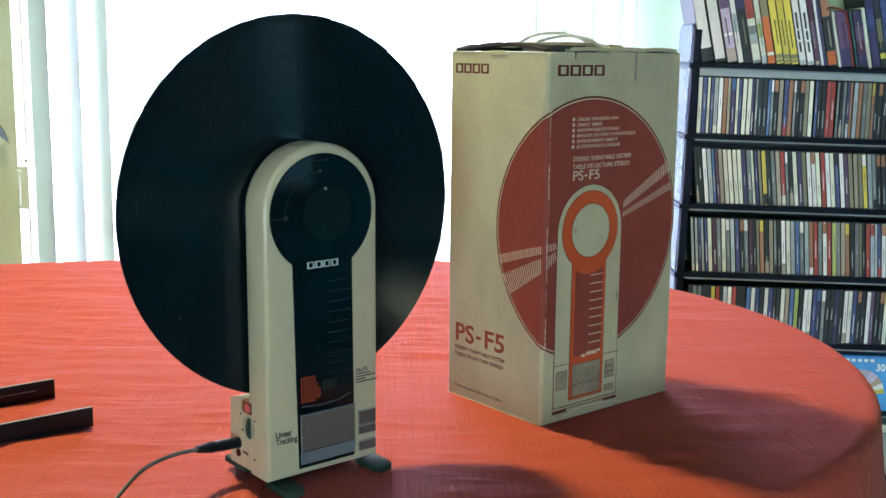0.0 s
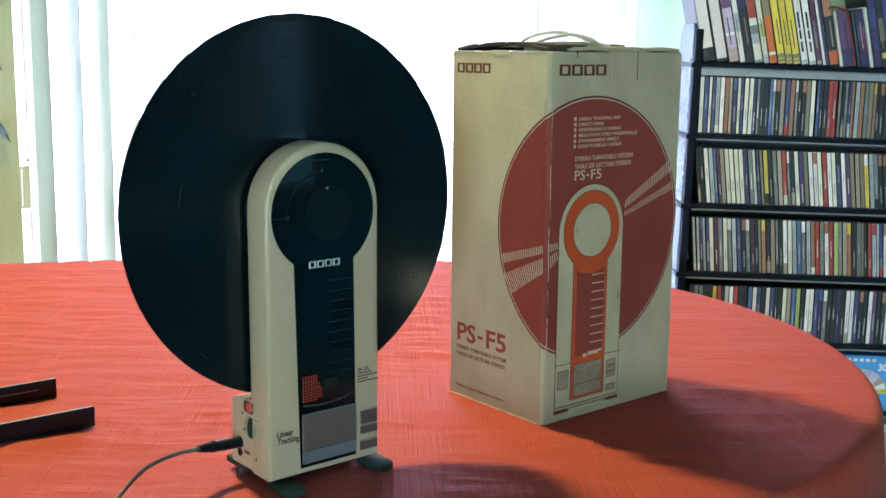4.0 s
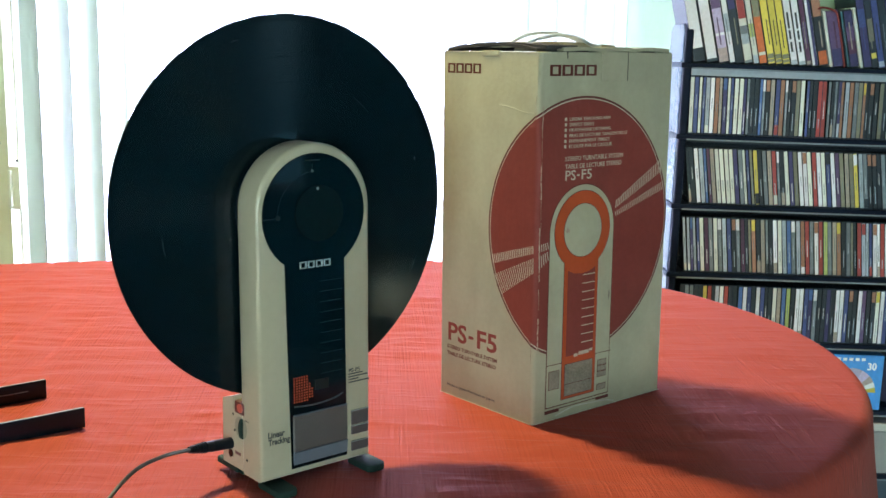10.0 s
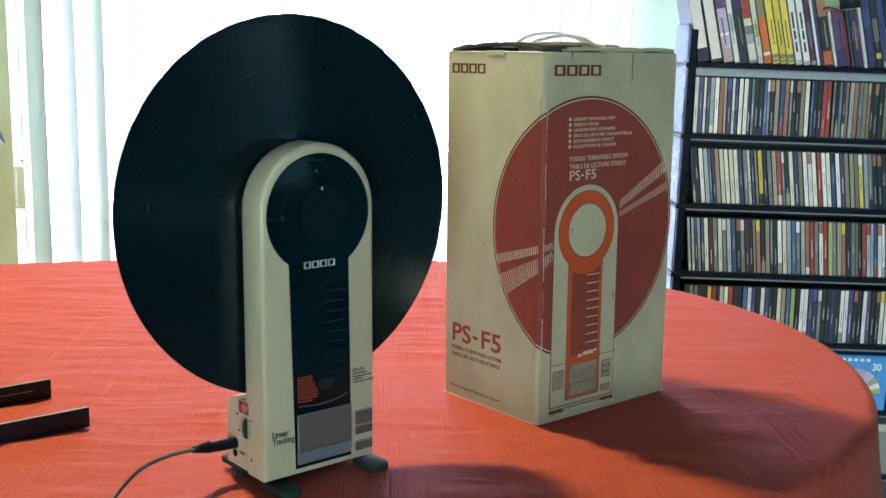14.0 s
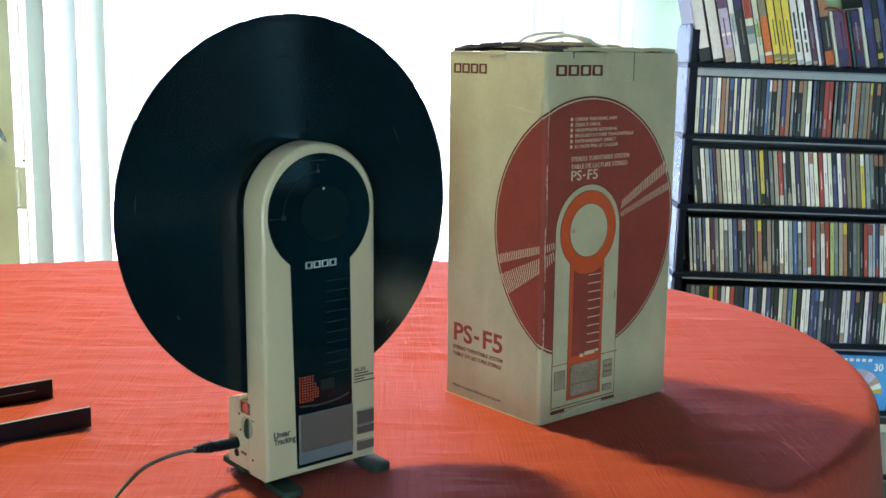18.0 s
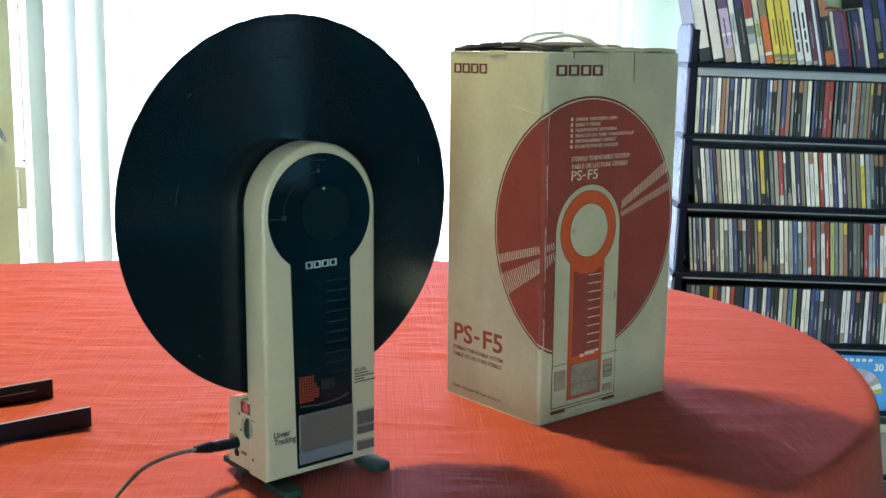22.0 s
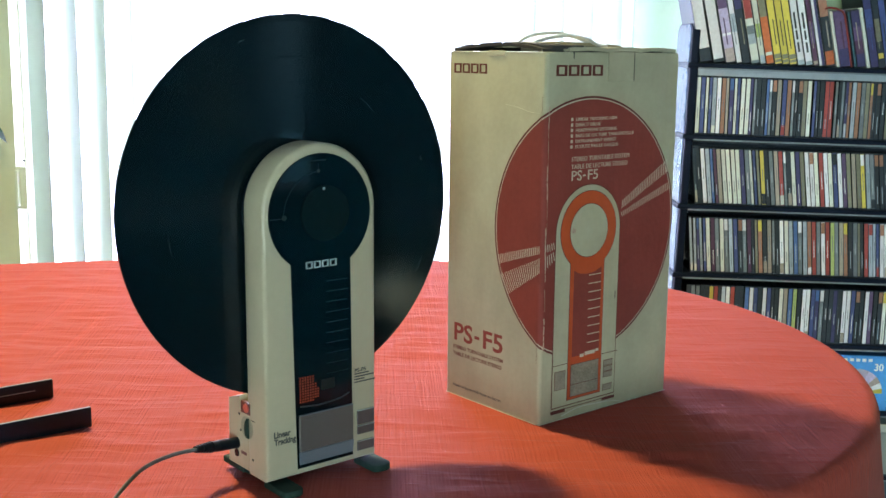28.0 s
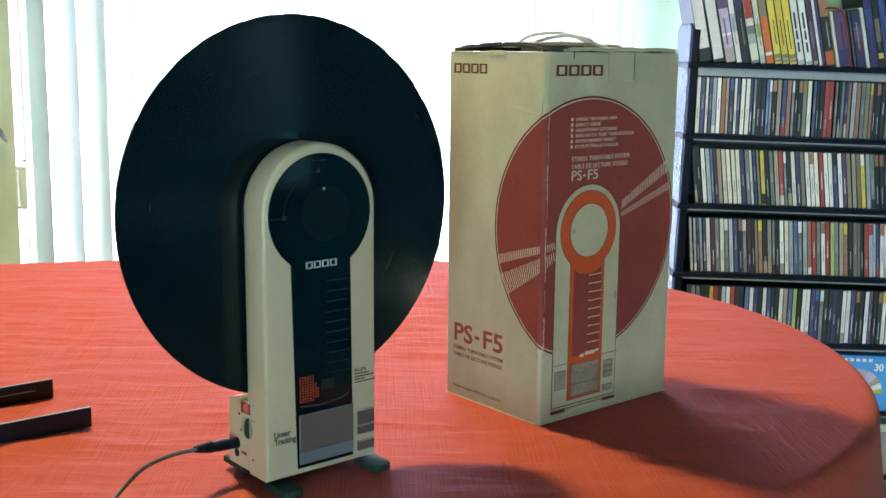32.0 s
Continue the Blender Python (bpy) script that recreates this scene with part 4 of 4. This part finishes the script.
# ---- discs in the rack ----
TONES = {"c": ("cream", (0.74, 0.80, 0.73)), "n": ("navy blue", (0.065, 0.095, 0.27)), "t": ("tan", (0.40, 0.37, 0.31)), "g": ("lime green", (0.45, 0.58, 0.20)),
         "s": ("slate grey", (0.19, 0.24, 0.27)), "w": ("white", (0.86, 0.90, 0.95)), "o": ("rust orange", (0.38, 0.20, 0.13)), "v": ("dark violet", (0.06, 0.058, 0.17)),
         "k": ("black", (0.028, 0.042, 0.055)), "l": ("pale blue-grey", (0.44, 0.54, 0.63)), "b": ("blue", (0.08, 0.17, 0.44)), "m": ("olive", (0.24, 0.25, 0.18)),
         "r": ("red", (0.42, 0.08, 0.07)), "p": ("purple", (0.12, 0.08, 0.18)), "u": ("plum", (0.10, 0.045, 0.10)), "y": ("yellow", (0.70, 0.60, 0.11)),
         "h": ("pale lavender", (0.55, 0.50, 0.72)), "q": ("dusty pink", (0.42, 0.36, 0.36)), "f": ("bright orange", (0.62, 0.17, 0.06)), "d": ("dark teal", (0.04, 0.12, 0.15))}
SHELL = mat("jewel_case_plastic", (0.045, 0.062, 0.085), 0.12, vary=0.2, scale=60, rand=0.5)
PAPERS = {k: mat("paper_" + v[0].replace(" ", "_"), v[1], 0.42, vary=0.11 if k in "wcy" else 0.26, scale=36, rand=0.16) for k, v in TONES.items()}
PRINTS = {k: mat("lettering_" + TONES[k][0].replace(" ", "_"), TONES[k][1], 0.5, vary=0.85, scale=90) for k in "klwstpmnu"}
protos = {}


def disc(tone, variant, slim=False):
    """A jewel case: shell, coloured spine paper, and short bars for its title."""
    key = tone, variant, slim
    if key not in protos:
        w = 0.0072 if slim else 0.0102
        ob = part("compact_disc", brick(0.0004, w, 0.0006, 0.1420, 0, 0.1290, 0.0006, 1), SHELL)
        tagged(ob, "compact disc in a %sjewel case with a %s spine" % ("slim " if slim else "", TONES[tone][0]), "compact disc", "compact discs in the rack")
        paper = part("spine_paper", brick(0.0013, w - 0.0009, 0.0, 0.0030, 0.0030, 0.1262), PAPERS[tone], ob)
        r = random.Random(variant * 7 + ord(tone))
        ink = PRINTS[("w" if variant == 3 else "l") if tone in "nvkupbrs" else "s"]
        # the title runs up the middle of the spine
        z, c = 0.010 + 0.05 * r.random(), (w + 0.0004) / 2
        part("title_bar", brick(c - 0.0007, c + 0.0006, -0.0002, 0.002, z, z + 0.018 + 0.035 * r.random()), ink, paper)
        if variant == 1:
            part("spine_patch", brick(0.0014, w - 0.0010, -0.0002, 0.002, 0.004, 0.018 + 0.02 * r.random()), PAPERS["ckrwlt"[ord(tone) % 6]], ob)
        elif variant == 2:
            part("spine_patch", brick(0.0014, w - 0.0010, -0.0002, 0.002, 0.100, 0.125), PAPERS["rwkybo"[ord(tone) % 6]], ob)
        protos[key] = [ob, 0]
    protos[key][1] += 1
    return protos[key]


ROWS = ("c26 n36 c45 n53 l60 w69 o78 t87 v95 c106 n114 c121 c133 v143 s150 k157 k167 b177 s185 k193 t205 n216 o227 s238 k245 k251 m262 c274 n286 k294 k302 r311 r323 s334 k342 s349 v356 o363 l371 o381 s392 m401 o411 k419 k427 k436 m446",
        "k39 k46 w57 l68 b78 u86 t94 c103 c113 c122 c133 v143 s152 c167 n175 m183 y189 k199 s209 t218 r229 s239 k245 c254 v265 m274 w286 w297 c308 r319 w330 c340 n351 w362 p371 m381 t392 m402 y414 l423 s433 k444 k453 k462 s471",
        "l40 l48 v55 l62 n69 c77 u87 s97 c108 s119 l130 n140 k149 s159 u170 k179 m185 o192 k202 t212 s221 k229 w238 c249 l260 b270 s279 l289 o300 r311 s320 w331 r342 g353 s364 t373 o385 k397 s407 m416 k424 r431 l442 l452 n459 w466 w475 r483",
        "k39 s49 s58 k70 k79 y89 r99 k108 l115 w125 r135 k148 k161 b173 w183 n193 k202 w213 n224 k234 k241 c250 t260 b269 g280 k290 w301 w311 n321 v331 s342 k352 k361 v371 k381 w391 w401 n411 k421 k432 w442 p452 k463 k472 c482 w492")
TAIL = "kswnkcsvktlokbws"
rd2 = random.Random(5)
RACKM = pose(RX, RY, 0, 0, 0.9, 0)
for row, plan in enumerate(ROWS):
    lean = (-1.5, -8.0, -6.0, -1.5)[row]
    discs = [(word[0], float(word[1:]) * MM) for word in plan.split()]
    # beyond the discs that show, each row goes on to the far side panel
    discs += [(TAIL[(i * 5 + row) % 16], discs[-1][1] + 0.0107 * (i + 1)) for i in range(int((RW - 0.034 - discs[-1][1]) / 0.0107))]
    end = 0.0185
    for i, (tone, mid) in enumerate(discs):
        room = (discs[i + 1][1] if i + 1 < len(discs) else mid + 0.0105) - mid
        slim = room < 0.0085
        wide = (0.0074 if slim else 0.0104) / math.cos(radians(lean))
        x = max(end, mid - wide / 2)
        slot, shift = disc(tone, rd2.choice((0, 0, 0, 3, 3, 0, 1, 2)), slim), 0.003 * rd2.random()
        m = RACKM @ pose(x, 0.003 + shift, LEVELS[row + 1] + 0.0003, 0, lean + rd2.uniform(-0.3, 0.3), 0)
        if slot[1] == 1:
            slot[0].matrix_basis = m
        else:
            copy_thing(slot[0], m)
        end = x + wide

# ---- cases on top of the rack ----
# left foot and thickness (mm), height, sort, spine tone, then bands on the spine (low, high, tone) and the title's tone
CASES = ((22.4, 27, 190, "tape", "w", (), ""), (52.2, 25, 190, "tape", "w", (), ""),
         (79.2, 22.5, 190, "film case", "h", ((2, 32, "q"), (60, 66, "w"), (120, 160, "p")), "p"), (102.8, 13, 190, "film case", "w", ((70, 110, "l"), (150, 185, "s")), "s"),
         (116.2, 18.5, 190, "film case", "k", ((120, 185, "v"),), "m"), (135.6, 19, 190, "film case", "c", ((2, 8, "s"), (44, 66, "l"), (66, 84, "s"), (100, 150, "r"), (156, 188, "y")), ""),
         (155.6, 13, 190, "film case", "c", ((2, 20, "l"), (60, 90, "g"), (150, 188, "m")), "s"), (169.2, 17.5, 190, "film case", "f", ((20, 27, "c"), (105, 188, "m")), ""),
         (188.1, 16.6, 190, "film case", "y", ((6, 12, "m"), (14, 24, "m")), "k"), (205.4, 15.6, 190, "film case", "y", ((6, 12, "m"), (14, 24, "m")), "k"), (221.4, 16.6, 190, "film case", "y", ((6, 12, "m"), (14, 24, "m")), "k"),
         (239.3, 16, 190, "film case", "w", ((2, 12, "l"),), "k"), (256.9, 16, 190, "film case", "w", ((2, 10, "l"),), "k"),
         (274.2, 11.5, 190, "film case", "u", ((50, 96, "p"), (4, 12, "t")), "t"), (286.7, 14, 190, "film case", "w", ((2, 188, "v"),), ""),
         (302.2, 21, 190, "film case", "k", ((4, 34, "f"), (110, 150, "o")), "t"), (326.0, 7, 124, "booklet", "c", (), ""), (333.6, 27, 124, "boxed set", "p", ((2, 40, "v"),), "u"),
         (363.9, 7, 126, "film case", "d", (), "s"), (371.5, 20, 128, "film case", "v", ((30, 60, "u"), (60, 90, "p")), "t"), (392.9, 8, 134, "booklet", "c", (), ""),
         (401.7, 18, 190, "film case", "v", ((90, 130, "n"),), "n"), (420.3, 14, 190, "film case", "k", ((22, 34, "y"), (60, 110, "m")), "m"), (434.6, 15, 190, "film case", "n", ((4, 16, "l"),), "k"),
         (450.2, 15, 190, "film case", "k", (), "s"), (465.8, 15, 190, "film case", "v", (), "l"))
for left, w, h, sort, tone, bands, title in CASES:
    w, h = w * MM, h * MM
    ob = part({"tape": "video_tape", "film case": "film_case", "booklet": "booklet", "boxed set": "boxed_set"}[sort], brick(0, w - 0.0006, 0.002, 0.130, 0, h, 0.0012, 1), PAPERS["k"] if sort in ("tape", "film case") else PAPERS[tone], None)
    tagged(ob, "%s with a %s spine on top of the rack" % (sort, TONES[tone][0]), sort, "cases on top of the rack")
    if sort in ("tape", "film case"):
        low = 0.0025 if sort == "film case" else 0.030 if left < 30 else 0.008
        part("spine_paper", brick(0.0010, w - 0.0026 if sort == "tape" else w - 0.0014, 0.0014, 0.006, low, h - 0.003), PAPERS[tone], ob)
    for low, high, shade in bands:
        side = 0.45 * w if high - low > 150 else 0.0013
        part("spine_patch", brick(side, w - 0.0017, 0.0011, 0.004, low * MM, high * MM), PAPERS[shade], ob)
    r = random.Random(int(left))
    if title:
        c, bold = w * (0.5 + 0.1 * r.uniform(-1, 1)), title == "k" and tone == "w"
        for z0, z1 in ((0.030, 0.052), (0.058, 0.078), (0.082, 0.118)) if bold else ((0.036 + 0.01 * r.random(), 0.100),):
            half = w * (0.13 if bold else 0.06)
            part("title_bar", brick(c - half, c + half, 0.0008, 0.004, z0, min(z1, h - 0.015)), PRINTS[title], ob)
    ob.matrix_basis = RACKM @ pose(left * MM, 0, LEVELS[0] + 0.0004, 0, -13.5, 0)
band = part("red_strap", tube([(0.283, 0.006, 0.130), (0.293, 0.0, 0.137), (0.312, -0.001, 0.135), (0.328, -0.001, 0.126), (0.336, -0.001, 0.100), (0.348, -0.001, 0.050), (0.357, 0.0, 0.010)], 0.0024, 8, 6), mat("red_cord", (0.22, 0.035, 0.03), 0.6, vary=0.2), None, "red cord loop above the boxed sets", smooth=True)
tagged(band, category="strap")
band.matrix_basis = RACKM @ pose(0, 0, LEVELS[0] - 0.008)

# ---- lower shelves ----
pack = thing("blank_disc_pack", RACKM @ pose(0.362, 0.004, LEVELS[5] + 0.0005, 0, 0, 0), "blue boxed pack of blank discs with a coloured fan", "disc pack")
part("carton", brick(0, 0.158, 0, 0.135, 0, 0.132, 0.001, 1), mat("bright_blue_print", (0.08, 0.36, 0.85), 0.4, vary=0.15, scale=30), pack)
for i, (a, tone) in enumerate(((2, "y"), (14, "w"), (28, "q"), (44, "h"), (66, "h"))):
    fan = [(0.084, 0.040)] + [(0.084 + 0.060 * math.cos(radians(a + q)), 0.040 + 0.060 * math.sin(radians(a + q))) for q in (0, 7, 14, 21, 28)]
    part("printed_fan", plate(fan, -0.0003 - 0.0002 * i, -0.0001 - 0.0002 * i, "y"), PAPERS[tone], pack)
for i in range(5):
    part("emblem", brick(0.047 + 0.0145 * i, 0.056 + 0.0145 * i, -0.0006, 0, 0.1175, 0.1245), PAPERS["w"], pack)
part("lettering", words("30", 0.024, Matrix.Translation((0.119, -0.0020, 0.097)) @ FR, bold=0.0008, width=0.022), PAPERS["w"], pack)
spindle = thing("disc_spindle", RACKM @ pose(0.588, 0.07, LEVELS[5] + 0.0005), "clear tub holding a spindle of discs", "disc tub")
part("tub", rod((0, 0, 0), (0, 0, 0.11), 0.056, 40), mat("smoky_tub", (0.10, 0.09, 0.14), 0.15), spindle, smooth=True)
part("base", rod((0, 0, -0.0002), (0, 0, 0.012), 0.060, 40), BLACK, spindle, smooth=True)
crate = thing("storage_box", RACKM @ pose(0.36, 0.004, LEVELS[6] + 0.0005), "plain grey storage box on a low shelf", "box")
part("body", brick(0, 0.20, 0, 0.13, 0, 0.105, 0.003), mat("grey_card", (0.30, 0.32, 0.32), 0.6), crate)
part("lid", brick(-0.003, 0.203, -0.003, 0.133, 0.105, 0.125, 0.003), mat("pale_card", (0.55, 0.58, 0.58), 0.6), crate)

# ---- patio door handle and vine leaves by the window ----
handle = thing("door_latch", pose(-1.218, N - 0.004, 0.0), "cream plastic latch on the door frame", "latch")
part("plate", brick(-0.018, 0.014, -0.014, 0.0, 0.618, 0.742, 0.002), PLASTER, handle)
part("lever", brick(-0.014, -0.006, -0.030, -0.014, 0.628, 0.732, 0.002), PLASTER, handle)
part("screw", rod((0.006, -0.006, 0.758), (0.003, 0.0, 0.758), 0.003, 10), FAINT, handle)


def leaf_blade(length, wide):
    bm = bmesh.new()
    rows = []
    for i in range(11):
        f = i / 10
        w = wide * math.sin(math.pi * min(1, f * 1.02 + 0.01)) ** 0.8 * (1 - 0.35 * f)
        z = 0.10 * length * math.sin(math.pi * f)
        rows.append([bm.verts.new((-w, length * f, z + 0.25 * w)), bm.verts.new((0, length * f, z)), bm.verts.new((w, length * f, z + 0.25 * w))])
    for a, b in zip(rows, rows[1:]):
        for k in range(2):
            bm.faces.new((a[k], a[k + 1], b[k + 1], b[k]))
    bmesh.ops.solidify(bm, geom=bm.faces[:], thickness=0.0006)
    return bm


vine = thing("trailing_plant", pose(-1.36, N - 0.05, 0), "green trailing houseplant beside the window", "plant")
part("stem", tube([(-0.04, 0.02, 0.02), (-0.05, 0.01, 0.5), (-0.03, 0.0, 0.9), (-0.05, 0.01, 1.3), (-0.02, 0.02, 1.7)], 0.004, 8, 6), LEAF, vine, smooth=True)
for z, length, turn, droop in ((1.075, 0.150, -100, -25), (0.885, 0.172, -102, -25), (0.80, 0.13, 70, -20), (1.25, 0.14, -70, -25), (1.40, 0.13, 60, -30), (0.65, 0.12, 50, -30), (1.55, 0.13, -50, -20)):
    blade = part("leaf", leaf_blade(length, 0.045), LEAF, vine, smooth=True)
    blade.matrix_local = Matrix.Translation((-0.02, 0.0, z)) @ Matrix.Rotation(radians(turn), 4, "Z") @ Matrix.Rotation(radians(droop), 4, "X")
part("pot", rod((-0.04, -0.02, 0), (-0.04, -0.02, 0.2), 0.07, 28, r2=0.10), POT, vine, smooth=True)

spin_rows = [(i * 0.25, SPIN @ Matrix.Rotation(radians(50.0 * i), 4, "Y")) for i in range(129)]


def motions():
    """The record turns clockwise at 33 and a third turns a minute."""
    walk(record, spin_rows)


motions()
